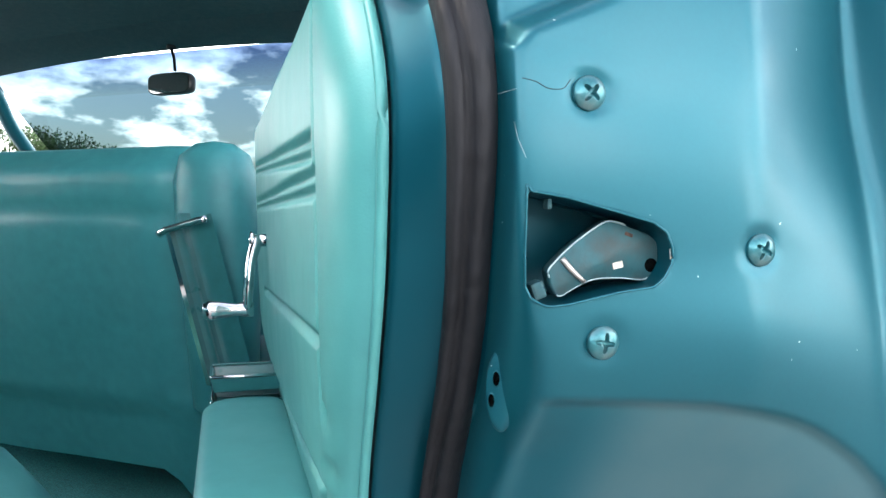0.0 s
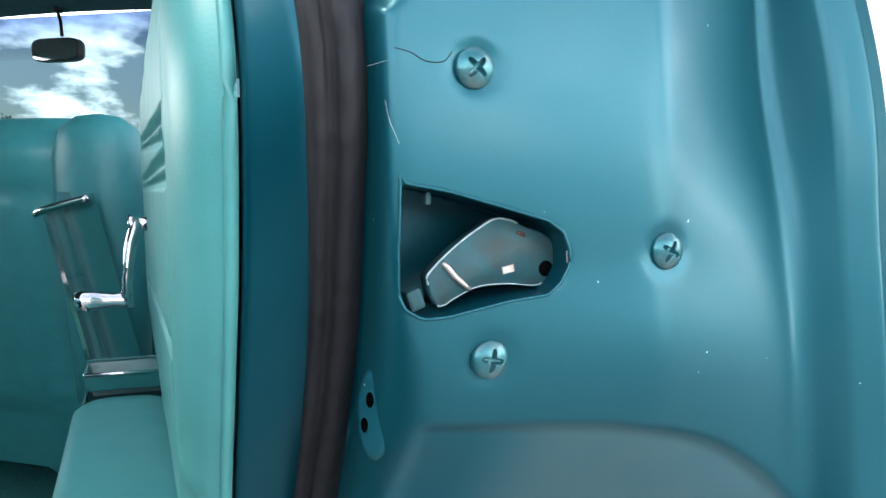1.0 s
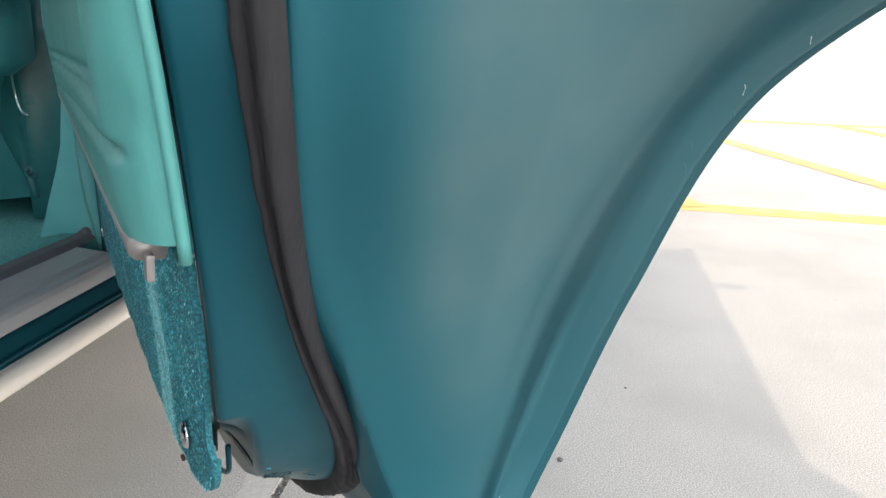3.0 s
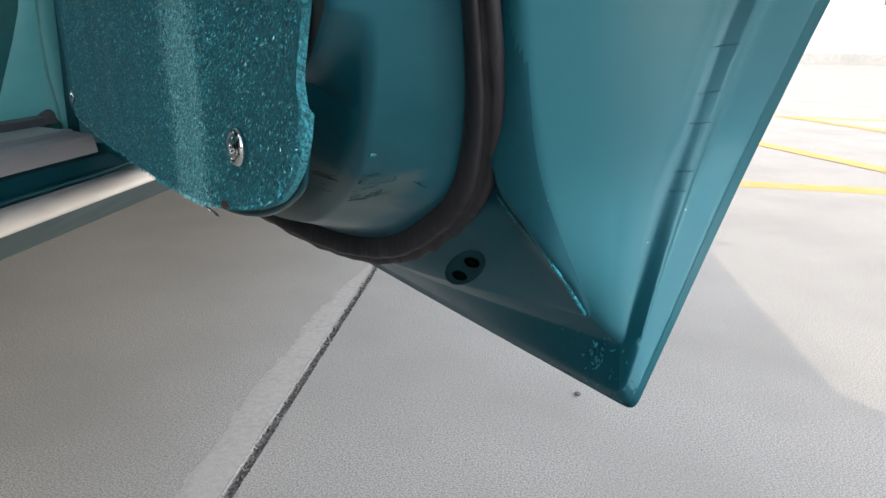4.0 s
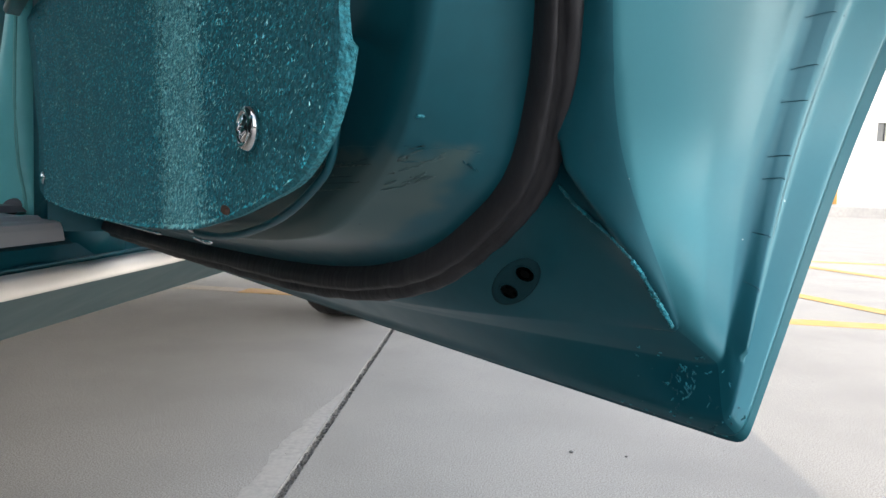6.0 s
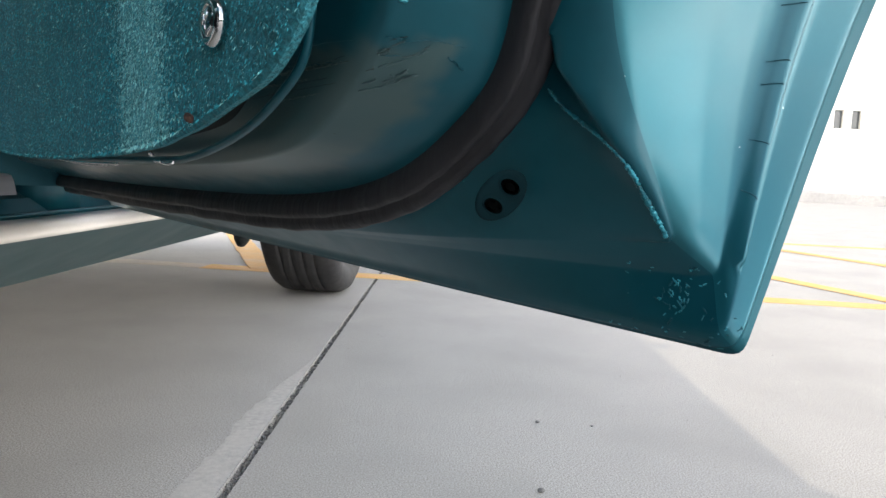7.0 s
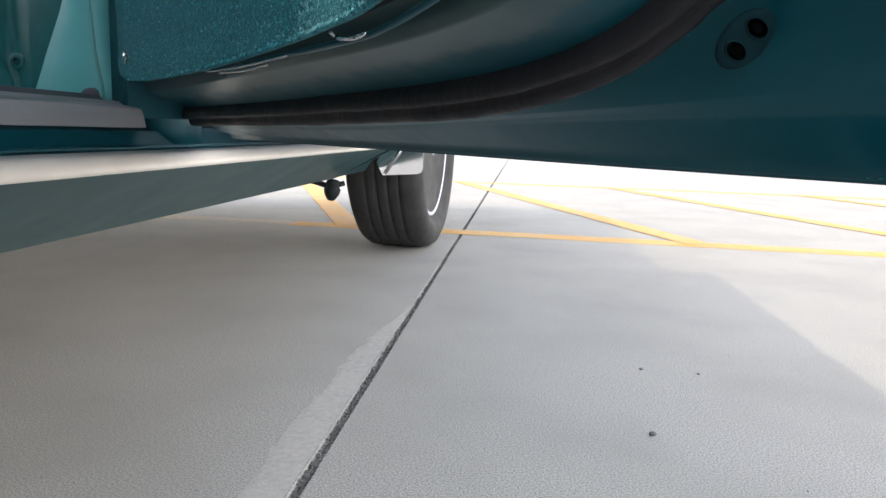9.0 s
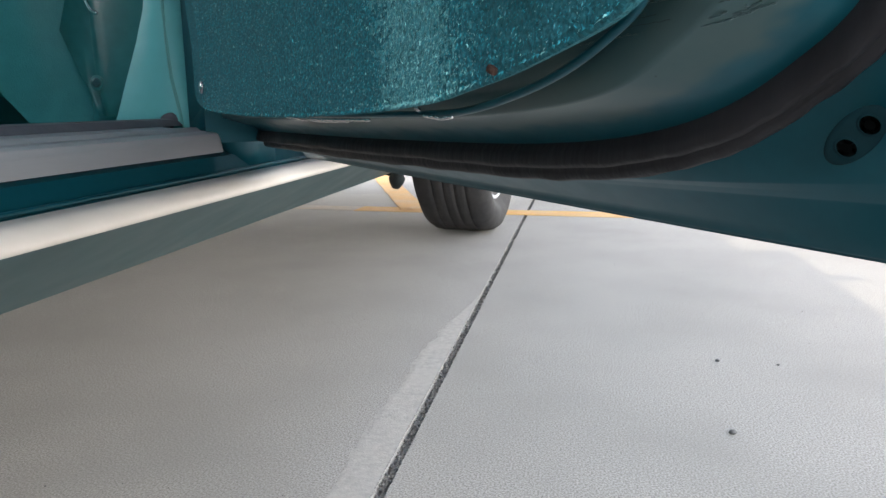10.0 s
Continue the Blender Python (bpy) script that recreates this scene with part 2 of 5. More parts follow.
GLASS = bpy.data.materials.new("windscreen_glass")
GLASS.use_nodes = True
gn = GLASS.node_tree
gt, gg, gm = gn.nodes.new("ShaderNodeBsdfTransparent"), gn.nodes.new("ShaderNodeBsdfGlossy"), gn.nodes.new("ShaderNodeMixShader")
gt.inputs[0].default_value, gg.inputs[1].default_value, gm.inputs[0].default_value = (0.138, 0.188, 0.205, 1), 0.02, 0.04
gn.links.new(gt.outputs[0], gm.inputs[1]), gn.links.new(gg.outputs[0], gm.inputs[2])
gn.links.new(gm.outputs[0], gn.nodes["Material Output"].inputs[0])

TINT = bpy.data.materials.new("blue_tinted_glass")
TINT.use_nodes = True
gn = TINT.node_tree
gt, g_co, g_sep, g_mix = gn.nodes.new("ShaderNodeBsdfTransparent"), gn.nodes.new("ShaderNodeTexCoord"), gn.nodes.new("ShaderNodeSeparateXYZ"), gn.nodes.new("ShaderNodeMix")
g_mix.data_type = "RGBA"
g_mix.inputs[6].default_value, g_mix.inputs[7].default_value = (1.0, 0.98, 0.90, 1), (0.30, 0.36, 0.62, 1)
gn.links.new(g_co.outputs["Generated"], g_sep.inputs[0]), gn.links.new(g_sep.outputs[2], g_mix.inputs[0]), gn.links.new(g_mix.outputs[2], gt.inputs[0])
gn.links.new(gt.outputs[0], gn.nodes["Material Output"].inputs[0])


# ---- mesh tools ----
def obj(name, verts, faces, mat, parent=None, label="", smooth=True):
    me = bpy.data.meshes.new(name)
    me.from_pydata([tuple(v) for v in verts], [], [tuple(f) for f in faces])
    me.materials.append(mat)
    me.polygons.foreach_set("use_smooth", [smooth] * len(me.polygons))
    me.update()
    ob = new(name, me)
    if parent:
        ob.parent = parent
    return tagged(ob, label)


def thing(name, label, category, m=None, group="", kind=""):
    e = new(name)
    if m is not None:
        e.matrix_world = m
    return tagged(e, label, category, group, kind)


def from_bm(name, bm, mat, parent=None, label="", smooth=True):
    bmesh.ops.recalc_face_normals(bm, faces=bm.faces)
    me = bpy.data.meshes.new(name)
    bm.to_mesh(me)
    bm.free()
    me.materials.append(mat)
    me.polygons.foreach_set("use_smooth", [smooth] * len(me.polygons))
    ob = new(name, me)
    if parent:
        ob.parent = parent
    return tagged(ob, label)


def grid_faces(rows, cols, wrap=False):
    last = cols if wrap else cols - 1
    return [(r * cols + c, r * cols + (c + 1) % cols, (r + 1) * cols + (c + 1) % cols, (r + 1) * cols + c) for r in range(rows - 1) for c in range(last)]


def loft(name, rings, mat, parent=None, label="", wrap=True, caps=True, smooth=True):
    """Skins a list of rings with equal counts of points."""
    n = len(rings[0])
    verts = [p for r in rings for p in r]
    faces = grid_faces(len(rings), n, wrap)
    if caps and wrap:
        faces += [tuple(range(n))[::-1], tuple((len(rings) - 1) * n + k for k in range(n))]
    return obj(name, verts, faces, mat, parent, label, smooth)


def spline(points, n):
    """Catmull-Rom curve through points, n samples."""
    p = np.array(points, float)
    p = np.vstack([2 * p[0] - p[1], p, 2 * p[-1] - p[-2]])
    out = []
    for u in np.linspace(0, len(p) - 3 - 1e-9, n):
        i, f = int(u), u - int(u)
        a, b, c, d = p[i], p[i + 1], p[i + 2], p[i + 3]
        out.append(0.5 * (2 * b + (c - a) * f + (2 * a - 5 * b + 4 * c - d) * f * f + (3 * b - a - 3 * c + d) * f ** 3))
    return np.array(out)


def tube(name, path, radius, mat, parent=None, label="", sides=10, flat=1.0, up=(0, 0, 1)):
    """Round or flattened bar along a path; radius may be one number or one per point."""
    path = np.array(path, float)
    r = np.broadcast_to(radius, len(path))
    tan = np.gradient(path, axis=0)
    rings = []
    for k, (p, t) in enumerate(zip(path, tan)):
        t = t / (np.linalg.norm(t) + 1e-12)
        a = np.cross(t, up)
        a = a / (np.linalg.norm(a) + 1e-9)
        b = np.cross(a, t)
        rings.append([p + r[k] * (math.cos(q) * a + flat * math.sin(q) * b) for q in np.linspace(0, 2 * math.pi, sides, endpoint=False)])
    return loft(name, rings, mat, parent, label)


def slab(name, size, mat, parent=None, label="", m=None, bevel=0.002, segments=2, smooth=False):
    bm = bmesh.new()
    bmesh.ops.create_cube(bm, size=1)
    bmesh.ops.scale(bm, vec=size, verts=bm.verts)
    if bevel:
        bmesh.ops.bevel(bm, geom=bm.edges[:], offset=bevel, segments=segments, affect="EDGES", profile=0.6)
    ob = from_bm(name, bm, mat, parent, label, smooth)
    if m is not None:
        ob.matrix_basis = m
    return ob


def turned(name, profile, mat, parent=None, label="", sides=24, m=None, caps=True):
    """A lathe shape: profile of (radius, height), about local z."""
    rings = [[(max(r, 1e-5) * math.cos(a), max(r, 1e-5) * math.sin(a), h) for a in np.linspace(0, 2 * math.pi, sides, endpoint=False)] for r, h in profile]
    ob = loft(name, rings, mat, parent, label, caps=caps)
    if m is not None:
        ob.matrix_basis = m
    return ob


def relax(grid, rounds):
    """Rounds the bends of a grid of points, its rim kept."""
    g = grid.copy()
    for _ in range(rounds):
        g[1:-1, 1:-1] = 0.25 * (g[:-2, 1:-1] + g[2:, 1:-1] + g[1:-1, :-2] + g[1:-1, 2:])
    return g


# ---- ground ----
JOINT = 0.0065
gy = [-250, -3, -1.5, -0.8, -0.3, 0, 0.3, 0.7, 1.2, 2, 3, 5, 9, 20, 60, 300]
gx = [-250, -40, -10, -3, -1, -0.3, -JOINT, -JOINT + 0.002, JOINT - 0.002, JOINT, 0.3, 1, 3, 10, 40, 250]
gz = [0, 0, 0, 0, 0, 0, 0, -0.012, -0.012, 0, 0, 0, 0, 0, 0, 0]
tagged(obj("ground", [(x, y, z) for y in gy for x, z in zip(gx, gz)], grid_faces(len(gy), len(gx)), CONCRETE, smooth=False),
       "weathered pale grey concrete paving with a straight expansion joint", "ground", kind="structure")
# grit packed in the joint, pale cement edge beside it
rng = np.random.default_rng(4)


def specks(name, count, place, size, mat, label, category):
    """Many small uneven stones in one mesh."""
    base = np.array([(1, 0, 0), (-1, 0, 0), (0, 1, 0), (0, -1, 0), (0, 0, 1), (0, 0, -0.6)])
    tri = [(0, 2, 4), (2, 1, 4), (1, 3, 4), (3, 0, 4), (2, 0, 5), (1, 2, 5), (3, 1, 5), (0, 3, 5)]
    v, f = [], []
    for k in range(count):
        c, r = place(), size * rng.uniform(0.5, 1.4)
        a = rng.uniform(0, 6.28)
        q = base * rng.uniform(0.6, 1.2, (6, 1)) * r
        q = np.stack([q[:, 0] * math.cos(a) - q[:, 1] * math.sin(a), q[:, 0] * math.sin(a) + q[:, 1] * math.cos(a), q[:, 2] * 0.8], -1) + c
        f += [tuple(6 * k + i for i in t) for t in tri]
        v += q.tolist()
    return tagged(obj(name, v, f, mat, smooth=False), label, category, kind="stuff")


specks("joint_grit", 2600, lambda: np.array([rng.normal(0, 0.0032), -0.75 + 4.2 * rng.uniform() ** 1.5, -0.006 + rng.uniform(0, 0.004)]), 0.0026, GRIT,
       "dark grit filling the concrete expansion joint", "grit")
specks("loose_grit", 110, lambda: np.array([rng.uniform(-1.0, 1.0), rng.uniform(-0.5, 1.6), 0.0004]), 0.0011, STONE, "fine loose grit scattered on the concrete", "grit")

edge_rows = []
for y in np.linspace(-0.62, 0.85, 220):
    k = (y + 0.62) / 1.47
    wide = (0.044 + 0.012 * noise.noise((y * 7, 2, 0)) + 0.006 * noise.noise((y * 31, 5, 0)) + 0.003 * noise.noise((y * 110, 5, 0))) * min(1, 5 * k, 4 * (1 - k) + 0.02)
    edge_rows.append([(-JOINT - 0.001 - wide * u, y, 0.0002 + 0.0004 * (u < 0.9) + 0.0004 * noise.noise((y * 40, u * 6, 1))) for u in (0, 0.3, 0.6, 0.85, 1.0)])
tagged(loft("cement_patch", edge_rows, LIGHT_CEMENT, wrap=False, smooth=False), "pale smeared cement repair along the joint edge", "cement patch", kind="structure")


def pebble(x, y, r, label):
    bm = bmesh.new()
    bmesh.ops.create_icosphere(bm, subdivisions=2, radius=r)
    for v in bm.verts:
        v.co *= 1 + 0.25 * noise.noise(v.co * 120 + Vector((x, y, 0)) * 9)
        v.co.z = v.co.z * 0.6
    ob = from_bm("pebble", bm, STONE, None, label)
    ob.location = (x, y, r * 0.5)
    tagged(ob, "", "pebble", "pebbles on the concrete")


pebble(0.364, 0.259, 0.0044, "dark grey pebble lying on the concrete")
pebble(0.388, 0.511, 0.0034, "small dark pebble lying on the concrete")
pebble(0.470, 0.505, 0.0022, "tiny dark pebble lying on the concrete")
pebble(0.360, -0.010, 0.0030, "small dark pebble lying on the concrete")


# painted lines: two cross lines and three diagonals between them
def painted_line(a, b, width, lift=0.0, paint=YELLOW):
    a, b = Vector((*a, 0)), Vector((*b, 0))
    d = (b - a).normalized()
    side = Vector((-d.y, d.x, 0))
    rows = []
    n = max(6, int((b - a).length / 0.12))
    for k in range(n + 1):
        p = a.lerp(b, k / n)
        j1, j2 = 0.006 * noise.noise(p * 7), 0.006 * noise.noise(p * 7 + Vector((5, 5, 5)))
        rows.append([p + side * (width / 2 + j1) + Vector((0, 0, 0.0006 + lift)), p + side * (width / 2 + j1 - 0.004) + Vector((0, 0, 0.0016 + lift)),
                     p - side * (width / 2 + j2 - 0.004) + Vector((0, 0, 0.0016 + lift)), p - side * (width / 2 + j2) + Vector((0, 0, 0.0006 + lift))])
    tagged(loft("painted_line", rows, paint, wrap=False, smooth=False), "faded orange painted parking line on the concrete", "road marking", "parking lines", "structure")


painted_line((-3.4, 2.30), (-.62, 2.052), 0.11, 0.0, YELLOW_WORN)
painted_line((-.62, 2.052), (6.0, 1.46), 0.12)
painted_line((-5.0, 5.18), (9.5, 3.85), 0.12)
for x0 in (-2.70, -1.45, -0.25, 0.80, 2.02, 3.2, 4.4):
    far = Vector((x0, 4.75 - 0.091 * x0))
    painted_line(far[:], (far.x + 1.04, 2.00 - 0.091 * (far.x + 1.04)), 0.10, 0.002)

# ---- far surroundings ----
kerb = []
for x in np.linspace(-60, 90, 60):
    kerb.append([(x, 21.8, -0.02), (x, 21.8, 0.30), (x, 21.86, 0.34), (x, 26.9, 0.36), (x, 27.4, 0.36)])
tagged(loft("pavement", kerb, KERB, wrap=False, smooth=False), "raised grey concrete pavement along the far building", "pavement", kind="structure")

building = thing("commercial_building", "long white stucco building with small dark windows", "building", pose(0, 27, 0))


def wall_with_openings(name, x0, x1, z0, z1, holes, depth, mat, parent, label=""):
    """A wall in the xz plane, real openings cut out, with reveals."""
    xs = sorted({x0, x1, *[h[0] for h in holes], *[h[1] for h in holes]})
    zs = sorted({z0, z1, *[h[2] for h in holes], *[h[3] for h in holes]})
    v, f = [], []

    def quad(*p):
        f.append(tuple(range(len(v), len(v) + 4)))
        v.extend(p)

    inside = lambda x, z: any(h[0] < x < h[1] and h[2] < z < h[3] for h in holes)
    for xa, xb in zip(xs, xs[1:]):
        for za, zb in zip(zs, zs[1:]):
            if not inside((xa + xb) / 2, (za + zb) / 2):
                quad((xa, 0, za), (xb, 0, za), (xb, 0, zb), (xa, 0, zb))
                quad((xa, depth, za), (xa, depth, zb), (xb, depth, zb), (xb, depth, za))
    for xa, xb, za, zb in holes:
        quad((xa, 0, za), (xa, 0, zb), (xa, depth, zb), (xa, depth, za))
        quad((xb, 0, za), (xb, depth, za), (xb, depth, zb), (xb, 0, zb))
        quad((xa, 0, zb), (xb, 0, zb), (xb, depth, zb), (xa, depth, zb))
        quad((xa, 0, za), (xa, depth, za), (xb, depth, za), (xb, 0, za))
    quad((x0, 0, z1), (x1, 0, z1), (x1, depth, z1), (x0, depth, z1))
    return obj(name, v, f, mat, parent, label, False)


openings = [(x, x + 0.34, 2.62, 3.30) for x in (13.98, 14.62, 15.9, 18.4, 21.6, 25, 28)] + [(12.25, 12.82, 1.84, 3.4), (16.5, 17.6, 0.36, 2.6)]
wall_with_openings("wall", 6.5, 60, 0.3, 7.5, openings, 0.25, WALL_WHITE, building)
slab("roof", (54.5, 14, 0.35), WALL_WHITE, building, m=pose(33.3, 7, 7.6))
for a, b, c, d in openings:
    win = slab("window" if c > 1 else "door", (b - a, 0.05, d - c), WINDOW_DARK, building, m=pose((a + b) / 2, 0.17, (c + d) / 2), bevel=0.01, segments=1)
    slab("frame", (b - a + 0.1, 0.05, 0.08), WALL_WHITE, win, m=pose(0, -0.15, -(d - c) / 2 - 0.02), bevel=0.01, segments=1)
for x in (12.05, 16.1):
    post = turned("bollard", [(0.08, 0), (0.08, 0.95), (0.05, 1.02), (0.0, 1.03)], YELLOW, None, "yellow steel bollard on the pavement", m=pose(x, 25.6, 0.36))
    tagged(post, "", "bollard", "bollards by the building")

# made-up building in place of the pale glare strip beyond the windscreen
low = thing("low_building", "long low pale yellow building added in place of a strip of glare", "building", pose(-70, 64, 0))
slab("wall", (90, 8, 3.6), WALL_PALE, low, m=pose(0, 4, 1.8), bevel=0.05, segments=1)
slab("roof", (91, 9, 0.3), WALL_WHITE, low, m=pose(0, 4, 3.75), bevel=0.03, segments=1)


def tree(x, y, height, seed, label):
    r = random.Random(seed)
    t = thing("tree", label, "tree", pose(x, y, 0), "trees beyond the car park")
    pts = spline([(0, 0, 0), (0.15, 0.1, height * 0.25), (0.05, 0.2, height * 0.5), (0.3, 0.1, height * 0.75)], 10)
    tube("trunk", pts, np.linspace(0.32, 0.08, 10), BARK, t)
    for k in range(6):
        a, z = k * 1.05 + r.random(), height * r.uniform(0.3, 0.6)
        tube("limb", spline([(0.1, 0.1, z), (math.cos(a) * height * 0.15, math.sin(a) * height * 0.15, z + height * 0.12), (math.cos(a) * height * 0.3, math.sin(a) * height * 0.3, z + height * 0.2)], 6), np.linspace(0.12, 0.03, 6), BARK, t, sides=6)
    v, f = [], []
    lobes = [(r.uniform(-0.33, 0.33) * height, r.uniform(-0.33, 0.33) * height, height * r.uniform(0.42, 0.88), height * r.uniform(0.12, 0.22)) for _ in range(14)]
    for k in range(2600):
        cx, cy, cz, rad = lobes[r.randrange(14)]
        d = Vector((r.gauss(0, 1), r.gauss(0, 1), r.gauss(0, 1))).normalized() * rad * r.random() ** 0.4
        c = Vector((cx, cy, cz)) + Vector((d.x, d.y, d.z * 0.75))
        n1 = Vector((r.gauss(0, 1), r.gauss(0, 1), r.gauss(0, 1))).normalized()
        n2 = n1.cross(Vector((0.3, 0.2, 1))).normalized()
        e = height * r.uniform(0.012, 0.03)
        i = len(v)
        v += [c - n1 * e, c + n2 * e * 0.6, c + n1 * e, c - n2 * e * 0.6]
        f.append((i, i + 1, i + 2, i + 3))
    obj("crown", v, f, LEAF, t, smooth=False)


tree(-91, 82, 11.5, 1, "broad green tree behind the low building")
tree(-98, 83, 13.6, 2, "rounded green tree behind the low building")
tree(-106, 84, 14.2, 3, "tall green tree behind the low building")
tree(-85, 86, 10.0, 5, "smaller green tree behind the low building")

# unseen wall behind the camera, added to darken what the door reflects
WALL_BACK = material("dark_reflection_wall", (0.085, 0.09, 0.088), 0.9, 0.0, 0.15, 6, 0.3, 40, second=(0.12, 0.12, 0.115), second_size=0.8, second_amount=0.5)
tagged(slab("wall_south", (70, 0.3, 2.4), WALL_BACK, m=pose(8, -15.0, 1.2), bevel=0.02), "plain dark wall added out of view to darken reflections", "wall", kind="structure")

# ---- the open rear door ----
# local axes: x from the hinge towards the latch edge, y outwards, z up
DOOR = pose(-0.103, -0.036, 0, 0, 0, -52.33)
car = thing("car", "teal 1960s four-door sedan with one rear door open", "car", pose(-0.93, 0, 0))

# ridge lines of the pressed shell: down the latch edge, round the low corner, along the bottom
TRIM_EDGE = [(.625, -.030, .948), (.672, -.030, .89), (.666, -.0287, .83), (.648, -.028, .782), (.615, -.026, .72), (.590, -.022, .65), (.570, -.012, .57),
             (.547, -.004, .49), (.517, .002, .42), (.47, .010, .388), (.42, .010, .376), (.25, .008, .372), (-.03, .006, .370)]
SEAL_IN = [(.655, -.019, .948), (.688, -.015, .89), (.676, -.010, .83), (.652, -.006, .782), (.613, -.001, .72), (.586, .001, .65), (.577, .005, .57),
           (.545, .024, .49), (.517, .046, .42), (.495, .049, .387), (.43, .047, .366), (.25, .045, .36), (-.03, .045, .358)]
SEAL_OUT = [(.668, -.002, .948), (.692, .002, .89), (.681, .005, .83), (.66, .008, .782), (.628, .009, .72), (.605, .0105, .65), (.590, .0155, .57),
            (.551, .034, .49), (.520, .064, .417), (.49, .068, .38), (.42, .066, .352), (.25, .064, .345), (-.03, .064, .343)]
FOLD = [(.696, .008, .966), (.7035, .0065, .89), (.7035, .0075, .83), (.699, .0175, .782), (.660, .0125, .72), (.617, .016, .65), (.593, .024, .57),
        (.555, .040, .49), (.535, .0640, .412), (.5400, .0880, .3560), (.43, .071, .3485), (.25, .068, .343), (-.03, .068, .341)]
MIDDLE = [(.698, .09, .973), (.709, .09, .89), (.711, .09, .83), (.710, .09, .780), (.677, .091, .718), (.635, .093, .65), (.600, .096, .57),
          (.560, .099, .49), (.540, .097, .412), (.5450, .0910, .3515), (.43, .074, .3470), (.25, .071, .342), (-.03, .071, .340)]
GROOVE = [(.676, .150, .973), (.684, .152, .89), (.698, .154, .83), (.706, .156, .768), (.702, .157, .71), (.668, .155, .648), (.598, .145, .57),
          (.556, .132, .49), (.543, .113, .412), (.5490, .0940, .3475), (.43, .077, .3450), (.25, .074, .340), (-.03, .074, .338)]
EDGE = [(.694, .163, .978), (.714, .174, .89), (.720, .177, .83), (.726, .179, .768), (.733, .180, .668), (.700, .178, .632), (.617, .167, .57),
        (.577, .157, .49), (.5575, .139, .415), (.559, .0905, .3305), (.43, .090, .330), (.25, .090, .330), (-.03, .090, .330)]
SEAM = [(.516, .0575, .408), (.521, .0605, .394), (.5352, .0727, .3748), (.5388, .0815, .3640), (.5402, .0868, .3550)]
NV = 700


def ridge(points, sharp=True):
    """Down the latch edge, then along the bottom; sharp keeps the low corner."""
    if not sharp:
        return spline(points, NV)
    return np.vstack([spline(points[:10], 522), spline(points[9:], NV - 521)[1:]])


FLANGE = [(a - .004 - .003 * (b > .12), b - (.013 if b > .12 else .002), c + (0 if c > .34 else .004)) for a, b, c in EDGE]
trim_edge, seal_in, seal_out = (ridge(c, False) for c in (TRIM_EDGE, SEAL_IN, SEAL_OUT))
fold, middle, groove, flange, edge = (ridge(c) for c in (FOLD, MIDDLE, GROOVE, FLANGE, EDGE))
# the low corner of the hem is rounded
for hem in (flange, edge):
    for _ in range(4):
        hem[516:527] = 0.25 * (hem[515:526] + hem[517:528]) + 0.5 * hem[516:527]
behind = trim_edge + np.array([-0.022, 0.004, 0.004])
lip = edge + np.array([-0.012, 0.002, 0.001])
cols = []
for a, b, n in ((behind, trim_edge, 5), (trim_edge, seal_in, 16), (seal_in, seal_out, 8), (seal_out, fold, 18), (fold, middle, 34), (middle, groove, 30), (groove, flange, 8), (flange, edge, 10)):
    for u in np.linspace(0, 1, n, endpoint=False):
        c = a + (b - a) * u
        if b is fold:
            # the low corner bulges out to the sealed seam
            rows_at = np.arange(NV)
            seam = np.stack([np.interp(rows_at, (440, 470, 490, 506, 521), line) for line in zip(*SEAM)], 1)
            hold = np.clip((rows_at - 425) / 30, 0, 1) * np.clip((545 - rows_at) / 22, 0, 1)
            bent = a + (seam - a) * (u / 0.65) if u < 0.65 else seam + (b - seam) * ((u - 0.65) / 0.35)
            arc = c.copy()
            arc[:, 0] = a[:, 0] + (b[:, 0] - a[:, 0]) * math.sin(u * math.pi / 2)
            arc[:, 1] = a[:, 1] + (b[:, 1] - a[:, 1]) * (1 - math.cos(u * math.pi / 2))
            upright = np.clip((b[:, 2] - 0.47) / 0.06, 0, 1)[:, None]
            c = c + (arc - c) * upright
            c = c + (bent - c) * hold[:, None]
        cols.append(c)
cols += [edge, lip]
shell = relax(np.stack(cols, 1), 4)
# deep recess behind the carpet's edge
hollow = np.clip((np.arange(NV) - 440) / 30, 0, 1)[:, None] * np.sin(np.linspace(0, math.pi, 11))[None, :] ** 0.7
shell[:, 1:12] += hollow[:, :, None] * np.array((-.020, .004, .012))
shell[36:420, 32:62] = relax(shell[36:420, 32:62], 14)
corner = shell[455:575, 30:-11]
shell[455:575, 30:-11] = relax(corner, 3)
shell[:, -2], shell[:, -12], shell[0] = edge, 0.5 * (shell[:, -12] + flange), np.stack(cols, 1)[0]
SCREWS = [(.705, .029, .881), (.711, .092, .830), (.706, .035, .800)]
PAD = [(.050, .697), (.094, .694), (.092, .628), (.050, .629)]


def inside_depth(p, poly):
    """Distance inside a convex outline, negative outside."""
    d = []
    for k in range(len(poly)):
        (x0, y0), (x1, y1) = poly[k], poly[(k + 1) % len(poly)]
        l = math.hypot(x1 - x0, y1 - y0)
        d.append(((y1 - y0) * (p[0] - x0) - (x1 - x0) * (p[1] - y0)) / l)
    return min(d)


def ease(x):
    x = min(1.0, max(0.0, x))
    return x * x * (3 - 2 * x)


